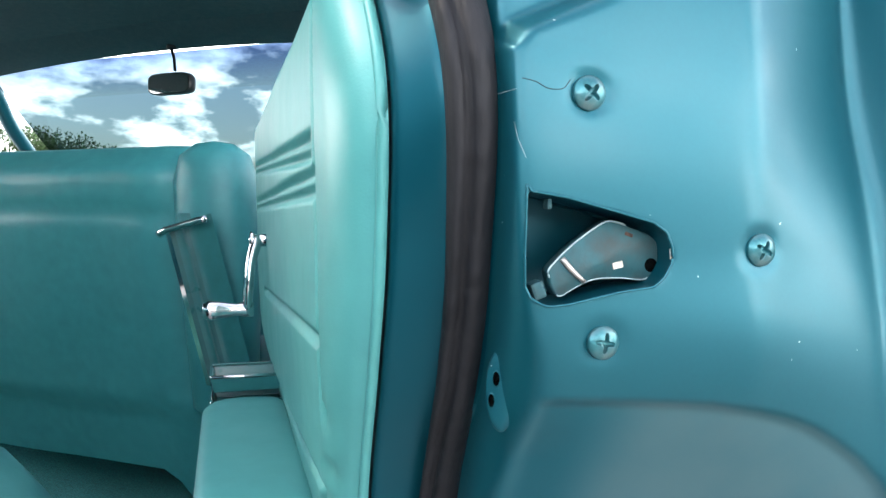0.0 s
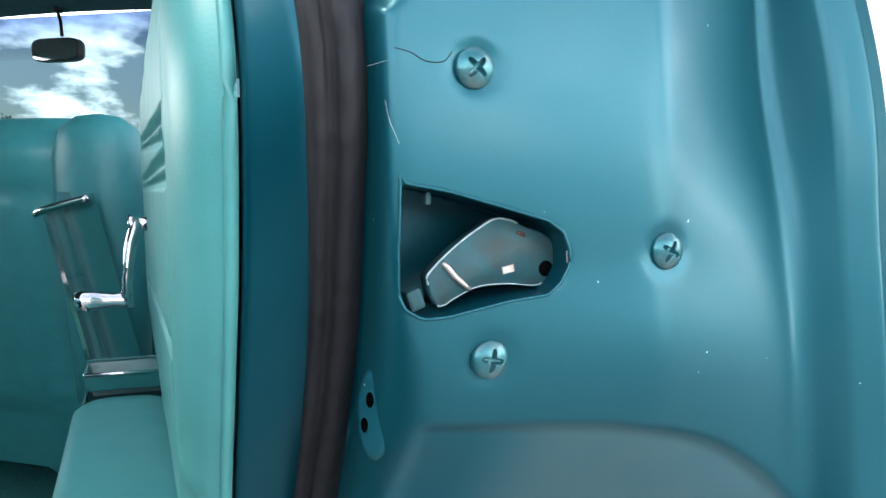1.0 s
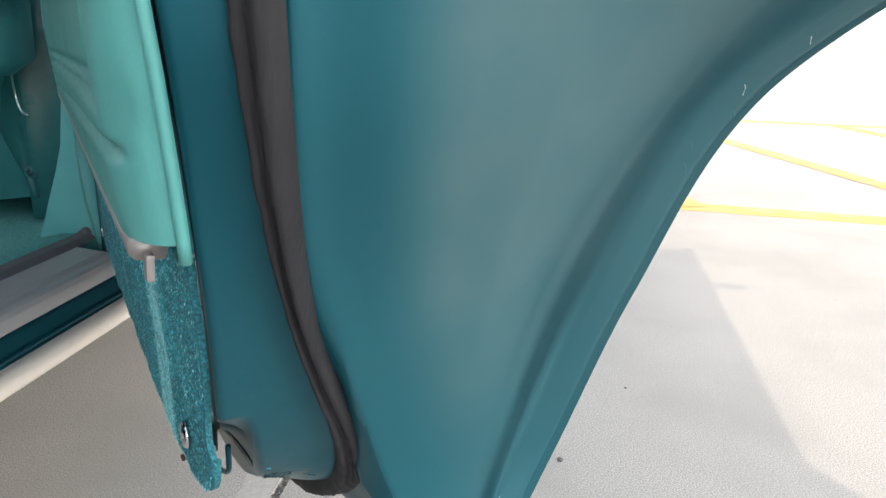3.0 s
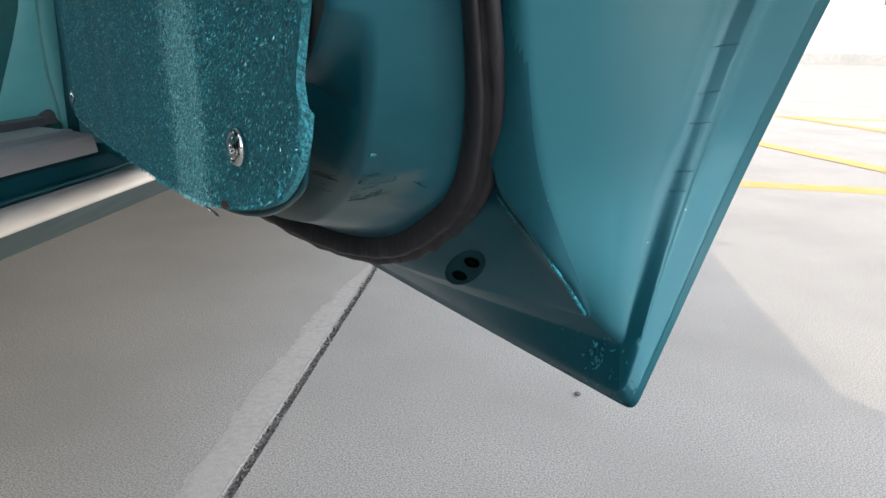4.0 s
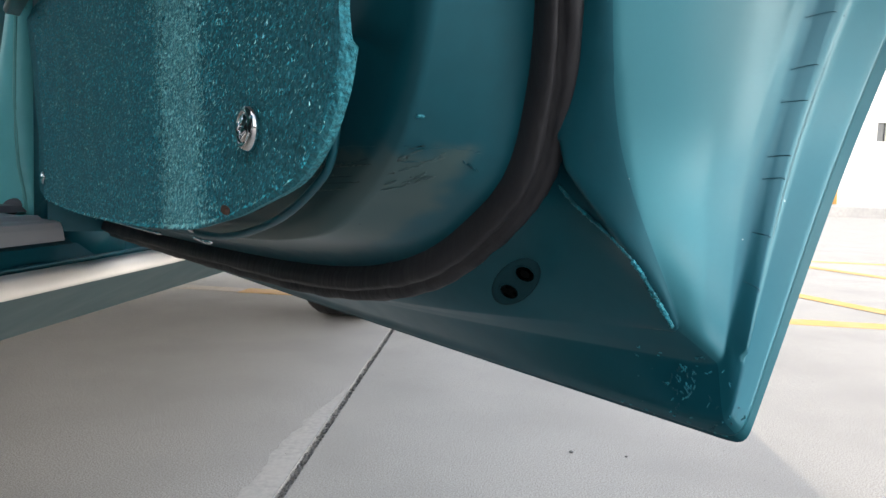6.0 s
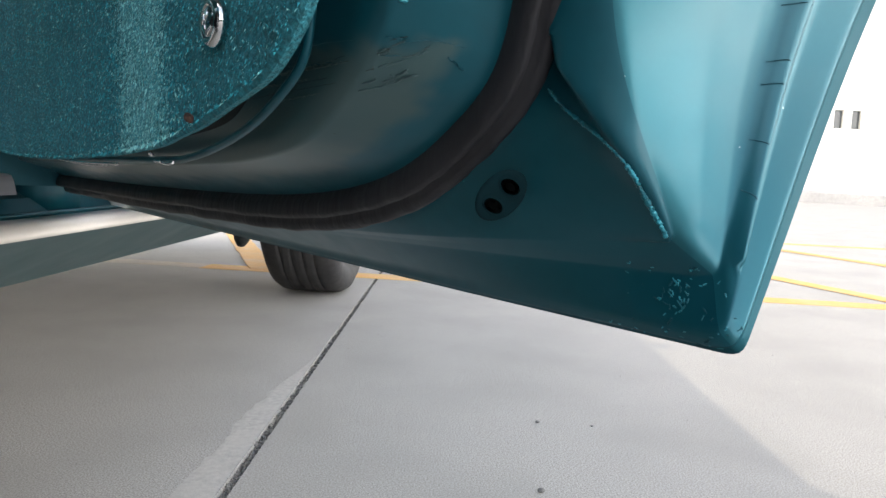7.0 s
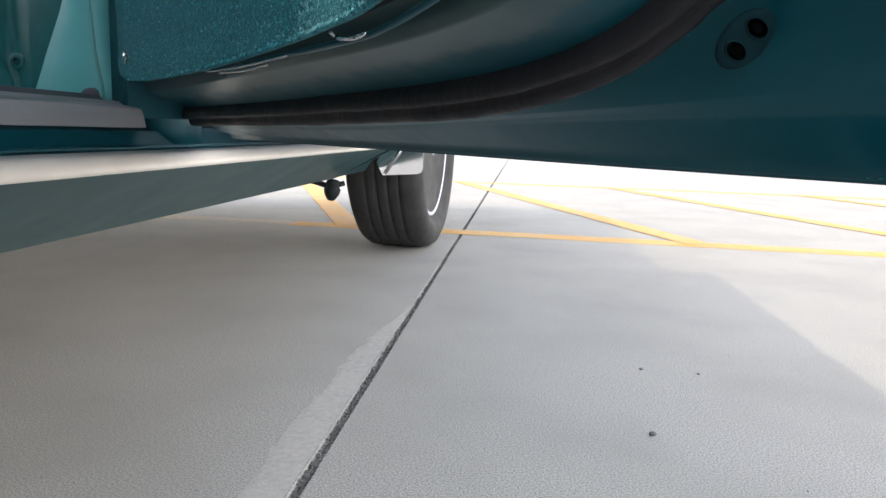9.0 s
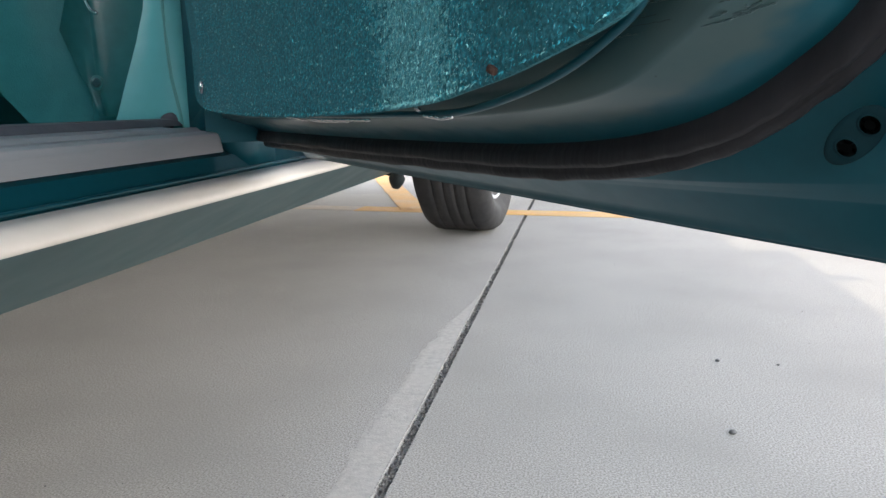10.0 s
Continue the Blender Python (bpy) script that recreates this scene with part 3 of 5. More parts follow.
POCKET = [(.000, .8955), (.0055, .8965), (.010, .9015), (.020, .906), (.034, .912), (.046, .919), (.052, .925), (.0535, .934), (.0535, 1.0)]
LEDGE = [(.0, .781), (.020, .7805), (.0506, .7793), (.077, .7775), (.096, .774), (.109, .7706), (.1205, .7662), (.132, .7595), (.1435, .7515), (.153, .7420), (.160, .7310), (.165, .715), (.168, .69)]
BOX_EDGE = [(.040, .9175), (.038, .922), (.032, .936), (.027, .95), (.02, .99)]


def line_distance(w, z, line):
    """Distance to a polyline, over arrays, and on which side of it each point lies."""
    best, sign = np.full(w.shape, 9.0), np.ones(w.shape)
    for (x0, y0), (x1, y1) in zip(line, line[1:]):
        t = np.clip(((w - x0) * (x1 - x0) + (z - y0) * (y1 - y0)) / ((x1 - x0) ** 2 + (y1 - y0) ** 2), 0, 1)
        d = np.hypot(w - x0 - t * (x1 - x0), z - y0 - t * (y1 - y0))
        side = np.sign((x1 - x0) * (z - y0) - (y1 - y0) * (w - x0))
        sign = np.where(d < best - 1e-9, side, sign)
        best = np.minimum(best, d)
    return best * sign


def soft(x):
    x = np.clip(x, 0, 1)
    return x * x * (3 - 2 * x)


# stepped pocket under the belt line, dimpled screw seats, ledge below the latch, pressed pad
part_w, part_z, part_s = shell[:, 30:-10, 1], shell[:, 30:-10, 2], shell[:, 30:-10, 0]
dip = np.zeros(part_w.shape)
for ss, sw, sz in SCREWS:
    dip += 0.0013 * np.exp(-(np.hypot(part_w - sw, part_z - sz) / 0.0072) ** 4)
dip += 0.013 * soft(line_distance(part_w, part_z, POCKET) / 0.0085 + 0.25) * (part_z > 0.885)
dip += 0.011 * soft(-line_distance(part_w, part_z, BOX_EDGE) / 0.0035 + 0.5) * soft(line_distance(part_w, part_z, POCKET) / 0.0065) * (part_z > 0.905)
below = -line_distance(part_w, part_z, LEDGE)
dip += 0.0034 * soft(below / 0.006 + 0.2) * soft((part_w - 0.014) / 0.008) * soft((0.09 - below) / 0.07) * (part_z < 0.80)
# rounded shoulder beside the seal
shoulder = fold[:, 1][:, None]
dip += 0.0055 * (1 - soft((part_w - shoulder) / 0.036)) ** 2 * soft((0.782 - part_z) / 0.03) * soft((part_z - 0.47) / 0.08)
# groove inside the hem
hem_cols = np.arange(30, shell.shape[1] - 10)[None, :]
dip += 0.0026 * np.exp(-((hem_cols - 113.6) / 1.9) ** 2) * soft((0.70 - part_z) / 0.10) * soft((part_z - 0.40) / 0.06) * (np.arange(NV)[:, None] < 512)
dip -= 0.0012 * np.exp(-((hem_cols - 117.2) / 1.1) ** 2) * soft((0.68 - part_z) / 0.08) * soft((part_z - 0.55) / 0.04) * (np.arange(NV)[:, None] < 512)
# painted bead pressed along the flange of the low corner
bead_rows = np.arange(NV)[:, None]
bead_cols = np.arange(30, shell.shape[1] - 10)[None, :]
dip -= 0.0030 * np.exp(-((bead_cols - 115.5) / 1.6) ** 2) * soft((0.56 - part_z) / 0.12) * (bead_rows < 512)
shell[:, 30:-10, 0] -= dip * (part_s > 0.50)
for r in range(NV):
    for c in range(46, shell.shape[1] - 10):
        s, w, z = shell[r, c]
        if 0.61 < z < 0.71:
            shell[r, c, 0] -= 0.0064 * ease(inside_depth((w, z), PAD) / 0.0052 + 0.5) * ease((z - 0.620) / 0.030)
HOLE = [(0.0081, 0.8517), (0.0096, 0.8495), (0.0125, 0.8491), (0.0223, 0.8474), (0.0396, 0.8428), (0.0515, 0.8395), (0.0563, 0.8362), (0.0583, 0.8312), (0.0585, 0.8263), (0.0557, 0.8214), (0.0520, 0.8182), (0.0401, 0.8167), (0.0227, 0.8130), (0.0161, 0.8124), (0.0138, 0.8130), (0.0104, 0.8150), (0.0087, 0.8188), (0.0080, 0.8309)]


def hole_ring(n):
    p = np.array(HOLE + HOLE[:1])
    l = np.r_[0, np.cumsum(np.linalg.norm(np.diff(p, axis=0), axis=1))]
    u = np.linspace(0, l[-1], n, endpoint=False)
    return np.stack([np.interp(u, l, p[:, 0]), np.interp(u, l, p[:, 1])], -1)


RING = hole_ring(120)


def in_hole(w, z):
    odd = False
    for k in range(len(HOLE)):
        (x0, y0), (x1, y1) = HOLE[k], HOLE[k - 1]
        if (y0 > z) != (y1 > z) and w < (x1 - x0) * (z - y0) / (y1 - y0) + x0:
            odd = not odd
    return odd


flat_shell = shell.reshape(-1, 3)
near_latch = flat_shell[(flat_shell[:, 0] > 0.64) & (flat_shell[:, 1] > 0.0078) & (flat_shell[:, 1] < 0.08) & (flat_shell[:, 2] > 0.79) & (flat_shell[:, 2] < 0.87)].copy()


def face_depth(w, z):
    d = (near_latch[:, 1] - w) ** 2 + (near_latch[:, 2] - z) ** 2
    k = np.argsort(d)[:4]
    g = 1 / (d[k] + 1e-9)
    return float((near_latch[k, 0] * g).sum() / g.sum())


holed = np.array([in_hole(p[1], p[2]) and p[0] > 0.66 for p in flat_shell])
NC = shell.shape[1]
faces = [f for f in grid_faces(NV, NC) if not all(holed[list(f)])]
touched = {i for f in faces for i in f if holed[i]}
for i in touched:
    p = flat_shell[i]
    k = np.argmin((RING[:, 0] - p[1]) ** 2 + (RING[:, 1] - p[2]) ** 2)
    p[1], p[2] = RING[k]
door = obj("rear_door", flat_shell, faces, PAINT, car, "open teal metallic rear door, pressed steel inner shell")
door.matrix_basis = pose(0.93, 0, 0) @ DOOR
# worn, darker copy of the paint beside and below the seal, shade in its colour
door.data.materials.append(PAINT_DULL)
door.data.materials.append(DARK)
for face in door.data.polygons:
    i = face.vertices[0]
    # near-black faces paint in the shade of the gap behind the trim
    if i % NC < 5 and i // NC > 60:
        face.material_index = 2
    elif i % NC < 30 or (i // NC > 400 and i % NC < 30 + 18 * ease((i // NC - 400) / 50)) or i // NC > 520:
        face.material_index = 1

# grey ground reflection painted in below the ledge and on the curve under the carpet
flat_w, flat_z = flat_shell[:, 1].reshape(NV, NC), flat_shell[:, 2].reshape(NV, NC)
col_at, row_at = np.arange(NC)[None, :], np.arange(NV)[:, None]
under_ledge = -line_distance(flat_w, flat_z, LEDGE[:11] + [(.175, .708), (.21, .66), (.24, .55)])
ground_sheen = soft(under_ledge / 0.0022) * soft((flat_w - fold[:, 1][:, None] - 0.016) / 0.030) * (flat_z < 0.785) * (col_at >= 48) * soft((row_at - 60) / 40) * (1 - 0.45 * soft((col_at - 114) / 3))
ground_sheen *= 0.35 + 0.65 * soft((flat_z - 0.40) / 0.12)
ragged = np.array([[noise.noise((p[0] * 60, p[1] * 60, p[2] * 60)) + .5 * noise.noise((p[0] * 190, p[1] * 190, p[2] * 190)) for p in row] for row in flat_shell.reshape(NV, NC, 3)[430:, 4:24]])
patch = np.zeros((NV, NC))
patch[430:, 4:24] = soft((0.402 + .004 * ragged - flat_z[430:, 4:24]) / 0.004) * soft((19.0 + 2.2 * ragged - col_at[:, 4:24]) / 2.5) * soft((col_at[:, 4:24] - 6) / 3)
# upright strip coloured brighter than the turned-under part, as if better lit
polished = (1 - soft((row_at - 330) / 110)) * np.ones((1, NC))
door.data.attributes.new("polished", "FLOAT", "POINT").data.foreach_set("value", polished.ravel().astype(np.float32))
door.data.attributes.new("painted_sheen", "FLOAT", "POINT").data.foreach_set("value", np.maximum(ground_sheen, patch).ravel().astype(np.float32))

# outer skin, hem to hinge, and the belt
skin = []
for k in range(0, 464, 8):
    e = edge[k]
    skin.append([(e[0] - 0.004 - (e[0] + 0.03) * u, e[1] + 0.003 + 0.006 * math.sin(math.pi * u), e[2]) for u in (0, 0.02, 0.1, 0.3, 0.5, 0.7, 0.9, 1.0)])
obj("door_skin", [p for r in skin for p in r], grid_faces(len(skin), 8), PAINT, door)
belt = [[(s, -.030, .952), (s, -.012, .962), (s, .020, .968), (s, .09, .974), (s, .155, .976), (s, .168, .960)] for s in np.linspace(-.03, .655, 12)]
obj("belt_cap", [p for r in belt for p in r], grid_faces(12, 6), PAINT, door)
hinge_face = [[(-.03, w, z) for w in (0.006, 0.05, 0.09 + 0.08 * ease((z - .33) / .2))] for z in np.linspace(.345, .95, 14)]
obj("hinge_face", [p for r in hinge_face for p in r], grid_faces(14, 3), PAINT_DULL, door)

# latch
hole_label = "open latch recess in the door edge"
walls = []
for dep in (0.0, 0.0012, 0.006, 0.022):
    ring = []
    for w, z in RING:
        q = 0.99 if dep > 0.002 else 1.0
        ring.append((face_depth(w, z) + 0.0006 - dep, 0.038 + (w - 0.038) * q, 0.831 + (z - 0.831) * q))
    walls.append(ring)
latch = loft("latch", walls, PAINT_DULL, door, hole_label, caps=False)
obj("back_plate", [(.676, w, z) for w, z in RING], [tuple(range(120))], PAINT_DULL, latch)
bolt_outline = [(0.0181, 0.8213), (0.0177, 0.8237), (0.0203, 0.8268), (0.0254, 0.8314), (0.0315, 0.8358), (0.0382, 0.8396), (0.0432, 0.8393), (0.0478, 0.8376), (0.0536, 0.8358), (0.0575, 0.8332), (0.0586, 0.8290), (0.0582, 0.8239), (0.0561, 0.8214), (0.0521, 0.8199), (0.0435, 0.8207), (0.0335, 0.8203), (0.0256, 0.8169), (0.0230, 0.8154), (0.0207, 0.8155), (0.0186, 0.8188)]
bp = spline([(a, b, 0) for a, b in bolt_outline + bolt_outline[:1]], 80)[:-1]
mid = bp.mean(0)
rings = []
for dep, q in ((-.004, 1.0), (.0, 1.0), (.0008, .985), (.0010, .965)):
    rings.append([(.6990 + dep, mid[0] + (a - mid[0]) * q, mid[1] + (b - mid[1]) * q) for a, b, _ in bp])
loft("fork_bolt", rings, LATCH, latch, "greasy teal steel fork bolt plate")
tube("bolt_rim", [(.6998, a, b) for a, b, _ in bp[:27]], 0.00034, LATCH_EDGE, latch, sides=6)
tube("bolt_rim", [(.6998, a, b) for a, b, _ in bp[44:72]], 0.00028, LATCH_EDGE, latch, sides=6)
tube("spring_leg", spline([(.7002, 0.0224, 0.8276), (.7008, 0.0259, 0.8235), (.7006, 0.0304, 0.8197)], 8), np.linspace(.0011, .0008, 8), BARE, latch, "", 8)
slab("paint_chip", (.0004, .0040, .0024), BARE, latch, "bare chip in the paint of the plate", pose(.7001, .0430, .8250, 12, 0, 0), .0002, 1)
slab("paint_chip", (.0004, .0032, .0012), RUST, latch, "rusty chip in the paint of the plate", pose(.7001, .0470, .8353, -20, 0, 0), .0002, 1)
slab("paint_chip", (.0004, .0012, .0036), BARE, latch, "bare chip on the lip of the recess", pose(.7080, .0583, .8290, 4, 0, 0), .0002, 1)
# darkness of a slot drawn as a black disc on the plate
turned("bolt_slot", [(.0024, .0), (.0024, .0002), (.0, .0002)], BLACK_HOLE, latch, sides=16, m=Matrix.Translation((.7000, .0556, .8248)) @ pose(0, 0, 0, 0, 90, 0))
slab("pawl", (.006, .0046, .0060), LATCH, latch, m=pose(.6960, .0150, .8170, 20, 0, 0), bevel=.001)
slab("stop_tab", (.004, .0016, .0034), LATCH, latch, m=pose(.699, .0175, .8455), bevel=.0005)
tube("hole_lip", [(face_depth(w, z) + 0.0004, w, z) for w, z in np.vstack([RING, RING[:1]])], .0005, PAINT, latch, sides=6)


def cross_head_screw(name, r, dome, mat, parent, m, label=""):
    """Domed head with a real cross slot, axis along local z."""
    rings, n = [], 72
    turn = np.linspace(0, 2 * math.pi, n, endpoint=False)
    star = r * (0.24 + 0.40 * np.abs(np.cos(2 * turn)) ** 2.4)
    for q in (1.0, 1.0, 0.95, 0.85, 0.68, 0.50, 0.32, 0.16, 0.05, 0.0):
        reach = star + (r - star) * q
        rings.append([(p * math.cos(a), p * math.sin(a), dome * math.sqrt(max(0, 1 - (0.93 * p / r) ** 2))) for p, a in zip(reach, turn)])
    rings[0] = [(x, y, -0.001) for x, y, _ in rings[0]]
    for q, deep in ((0.97, 0.25), (0.80, 0.60), (0.45, 0.72)):
        rings.append([(q * p * math.cos(a), q * p * math.sin(a), dome * (1 - deep) - dome * 0.12) for p, a in zip(star, turn)])
    ob = loft(name, rings, mat, parent, label)
    ob.matrix_basis = m
    return ob


def screw_seat(w, z, least=.66, most=.9):
    d = (flat_shell[:, 1] - w) ** 2 + (flat_shell[:, 2] - z) ** 2 + (flat_shell[:, 0] < least) + (flat_shell[:, 0] > most)
    k = np.argsort(d)[:5]
    g = 1 / (d[k] + 1e-7)
    return float((flat_shell[k, 0] * g).sum() / g.sum())


for k, (s, w, z) in enumerate(SCREWS):
    m = Matrix.Translation((screw_seat(w, z) + 0.0002, w, z)) @ Euler((0, radians(90), 0)).to_matrix().to_4x4() @ pose(0, 0, 0, 0, 0, (48, 62, 80)[k])
    cross_head_screw("latch_screw", 0.0056, 0.0032, SCREW, door, m, "teal painted cross-head screw, worn slot")


def two_hole_plug(at, out, up, length, width, lift, holes, mat, label):
    """Oval plug with oval holes (x, y, half width, half height) drawn as black discs on its face."""
    out = Vector(out).normalized()
    up = (Vector(up) - out * out.dot(Vector(up))).normalized()
    base = []
    for q, h in ((1.0, -.001), (1.0, .0), (.95, .55), (.84, .92), (.70, 1.0)):
        base.append([(q * width * math.cos(a), q * length * math.sin(a), h * lift) for a in np.linspace(0, 2 * math.pi, 36, endpoint=False)])
    ob = loft("edge_plug", base, mat, door, label)
    ob.matrix_basis = Matrix.Translation(at) @ Matrix((up.cross(out), up, out)).transposed().to_4x4()
    for x, y, a, b in holes:
        wide = Matrix.Translation((x, y, lift)) @ Matrix.Diagonal((a, b, 1, 1))
        turned("plug_hole", [(1.25, -.0001), (1.18, .0003), (1.0, .0002)], mat, ob, sides=20, m=wide, caps=False)
        # raised black disc paints the darkness inside the hole
        turned("hole_floor", [(1.05, .00015), (0, .00015)], BLACK_HOLE, ob, sides=18, m=wide)
    return ob


two_hole_plug((.6775, .0098, .779), (.75, -.66, 0), (0, 0, 1), .0150, .0058, .0016, ((-.0010, .0046, .0013, .0025), (-.0028, -.0034, .0012, .0024)), PAINT, "teal painted oval plug with two holes")
two_hole_plug((.4990, .0653, .3651), (.83, -.42, -.36), (.585, .33, .74), .0084, .0062, .0007, ((0, .0036, .0031, .0020), (0, -.0034, .0030, .0019)), PLUG, "dark grey oval plug with two holes")

# rubber seal
prof = [(0, 0.0), (.04, .55), (.14, .95), (.26, 1.0), (.34, .72), (.42, .62), (.50, .86), (.62, 1.0), (.76, .90), (.90, .62), (1.0, .0)]
rings = []
tang = np.gradient(seal_in + seal_out, axis=0)
for k in range(NV):
    a, b = seal_in[k], seal_out[k]
    a = a + (b - a) * 0.26 * ease((.74 - b[2]) / .10)
    across = b - a
    nrm = np.cross(tang[k], across)
    nrm = nrm / np.linalg.norm(nrm)
    if k == 0:
        sign = 1 if nrm[0] > 0 else -1
    nrm = nrm * sign
    wob = 1 + 0.10 * noise.noise((k * 0.018, 0, 3)) + 0.04 * noise.noise((k * 0.1, 1, 3))
    wide = 1.06
    rings.append([a - across * 0.03 + across * (u * wide) + nrm * (0.0085 * h * wob + (0.0008 * noise.noise((k * 0.15, u * 8, 2)) if 0 < u < 1 else 0)) - nrm * 0.001 for u, h in prof])
seal = loft("weatherstrip", rings, RUBBER, door, "aged black rubber weatherstrip with a grooved face", wrap=False)
cap = []
for k, p in enumerate(spline([(.660, -.036, .938), (.666, -.026, .945), (.672, -.016, .951), (.678, -.004, .955), (.681, .004, .957)], 14)):
    cap.append([p + np.array((0.010 * math.cos(q), 0.0, 0.011 * math.sin(q))) * (1 + 0.2 * noise.noise((k * .5, q, 0))) for q in np.linspace(0, 2 * math.pi, 12, endpoint=False)])
loft("seal_end", cap, RUBBER, door, "folded rubber seal end at the belt line")

# cracked sealer beads
def bead(path, r, seed, mat=SEALER, jag=1.0, name="seam_sealer", label="cracked bright teal seam sealer"):
    n = 150
    p = spline(path, n)
    for k in range(n):
        p[k] += np.array((noise.noise((k * .42, seed, 0)), noise.noise((k * .37, seed, 5)), noise.noise((k * .39, seed, 9)))) * 0.0007 * jag
    rad = [max(0.00005, r * (0.8 + jag * (0.8 * noise.noise((k * .55, seed, 2)) + 0.5 * noise.noise((k * .17, seed, 4))))) for k in range(n)]
    tube(name, p, rad, mat, door, label, sides=7)


# bright cracked bead beside the crease, flakes by the tip
BEAD_LINE = spline([(.5116, .0685, .3933), (.517, .0704, .3878), (.5267, .0719, .3814), (.5338, .0748, .3743), (.5355, .0800, .3672), (.5378, .0845, .3600), (.5387, .0862, .3565)], 101) + np.array((.0002, -.0002, 0))
for first, last, r, seed in ((0, 100, .00034, 12), (2, 24, .00050, 1), (20, 52, .00062, 2), (50, 70, .00066, 3), (66, 84, .00084, 5), (84, 99, .00060, 4)):
    bead(BEAD_LINE[first:last:4], r * .95, seed, jag=0.9)
    bead(BEAD_LINE[first:last:6] + np.array((-.0002, .0008, .0006)), r * .60, seed + 30, jag=1.4)
flake = random.Random(31)
for where, reach, count, thick in (((.5397, .0912, .3415), .0050, 34, .00024), ((.5450, .0905, .3400), .0100, 22, .00014), ((.528, .0900, .3385), .0110, 16, .00013), ((.5540, .0910, .3350), .0060, 10, .00014)):
    gap = np.linalg.norm(shell - np.array(where), axis=2)
    near = np.argwhere(gap < reach)
    for k in range(count):
        r, c = near[int(len(near) * flake.random())]
        r, c = min(r, NV - 3), min(c, NC - 4)
        a, b, m = shell[r, c], shell[r + 1, c], shell[r, c + 1]
        start = a + (b - a) * flake.random() + (m - a) * flake.random() + np.array((.0001, -.0001, 0))
        way = (b - a) * flake.uniform(-.6, .6) + (m - a) * flake.uniform(-1.0, 1.0)
        bead([start, start + way * .5, start + way], flake.uniform(.4, 1.0) * thick, 100 + k, SEALER if k % 4 else PAINT_DULL, 0.35, "paint_flake", "small lifted flake of teal paint")
# hairline cracks across the painted bead
for k in (441, 452, 459, 471, 476, 488, 499):
    c = shell[k, 115]
    tilt = .0010 * noise.noise((k * 1.7, 0, 0))
    bead([shell[k, 113] + (.0001, 0, 0), c + np.array((.0002, 0, tilt)), shell[k + 1, 117] + (.0001, 0, 0)], .00011, k, PAINT_DULL, 0.4, "bead_crack", "hairline crack across the painted bead")
# scuffs on the arch flange
scuff = random.Random(12)
for k in range(6):
    r, c = scuff.randrange(284, 372), scuff.randrange(120, 126)
    bead([shell[r, c] + (.0002, 0, 0), shell[r + 1, c + 1] + (.0002, 0, 0), shell[r + scuff.choice((1, 2, 3)), c + 2] + (.0002, 0, 0)], .00007, 80 + k, PRIMER if k % 3 == 0 else SEALER, 0.4, "paint_scratch", "thin scuff in the teal flange paint")
# wrinkled paint beside the seal
for k, path in enumerate(([(.505, .007, .402), (.505, .014, .403), (.505, .019, .4022), (.506, .029, .401), (.507, .036, .4018), (.508, .044, .401)], [(.504, .016, .399), (.504, .022, .3975), (.505, .030, .398)], [(.507, .041, .3985), (.507, .046, .396)])):
    lying = [(screw_seat(w, z, .0, .52) + .0002, w, z) for _, w, z in spline(path, 9)]
    bead(lying, .00014, 20 + k, PAINT_DULL, 0.9, "paint_wrinkle", "wrinkled cracked teal paint")
wrinkle = random.Random(8)
for k in range(30):
    w, z = wrinkle.uniform(.012, .034), wrinkle.uniform(.3885, .4005)
    long, dark = wrinkle.uniform(.003, .0075), k % 4 == 0
    path = [(w + long * q, z + long * .55 * q + .0004 * wrinkle.gauss(0, 1), 0) for q in (-.5, 0, .5)]
    lying = [(screw_seat(a, b, .0, .52) + .0001, a, b) for a, b, _ in spline(path, 5)]
    bead(lying, .00008 if dark else .00022, 200 + k, DARK if dark else WRINKLE, 0.5, "paint_wrinkle", "wrinkled cracked teal paint")
for k, (w, z) in enumerate(((.021, .3855), (.0235, .4085), (.030, .3800), (.016, .3775))):
    at = np.array((screw_seat(w, z, .0, .52) + .0001, w, z))
    bead([at, at + (0, .0009, .0002), at + (0, .0018, .0001)], .0006 if k < 2 else .00015, 240 + k, SEALER if k < 2 else DARK, 0.5, "paint_fleck", "small bright fleck in the teal paint")
# scratches through to the primer, and a hairline crack beside the latch
for k, (path, r, mat) in enumerate((([(-.003, .881), (.002, .8812), (.005, .8817)], .00009, PRIMER), 
                                    ([(.0065, .885), (.011, .884), (.015, .882), (.020, .8822), (.0225, .885)], .00016, DARK), ([(.0045, .872), (.0055, .866), (.0078, .860)], .00008, PRIMER))):
    q = spline([(w, z, 0) for w, z in path], 12)
    bead([(screw_seat(w, z) + .0001, w, z) for w, z, _ in q], r, 40 + k, mat, 0.10, "paint_scratch", "thin scratch in the teal paint")
# bent edge of the inner pressing behind the carpet
tube("pressing_lip", spline([(.489, .012, .412), (.484, .0125, .397), (.470, .0125, .388), (.452, .0125, .381), (.431, .0125, .376), (.405, .0125, .372), (.374, .0125, .3705), (.25, .011, .3695)], 60), .0013, PAINT_DULL, door, "bent teal edge of the inner pressing", sides=8)
for k, (s0, s1, w, z) in enumerate(((.215, .335, .006, .3678), (.225, .300, .010, .3668), (.385, .405, .006, .3695), (.378, .3795, .006, .3722))):
    bead([(s0, w, z + .0006), ((s0 + s1) / 2, w + .001, z - .0002), (s1, w, z + .0003)], .0007, 60 + k, CHROME, 0.5, "retaining_strip", "bright bent metal retaining strip")
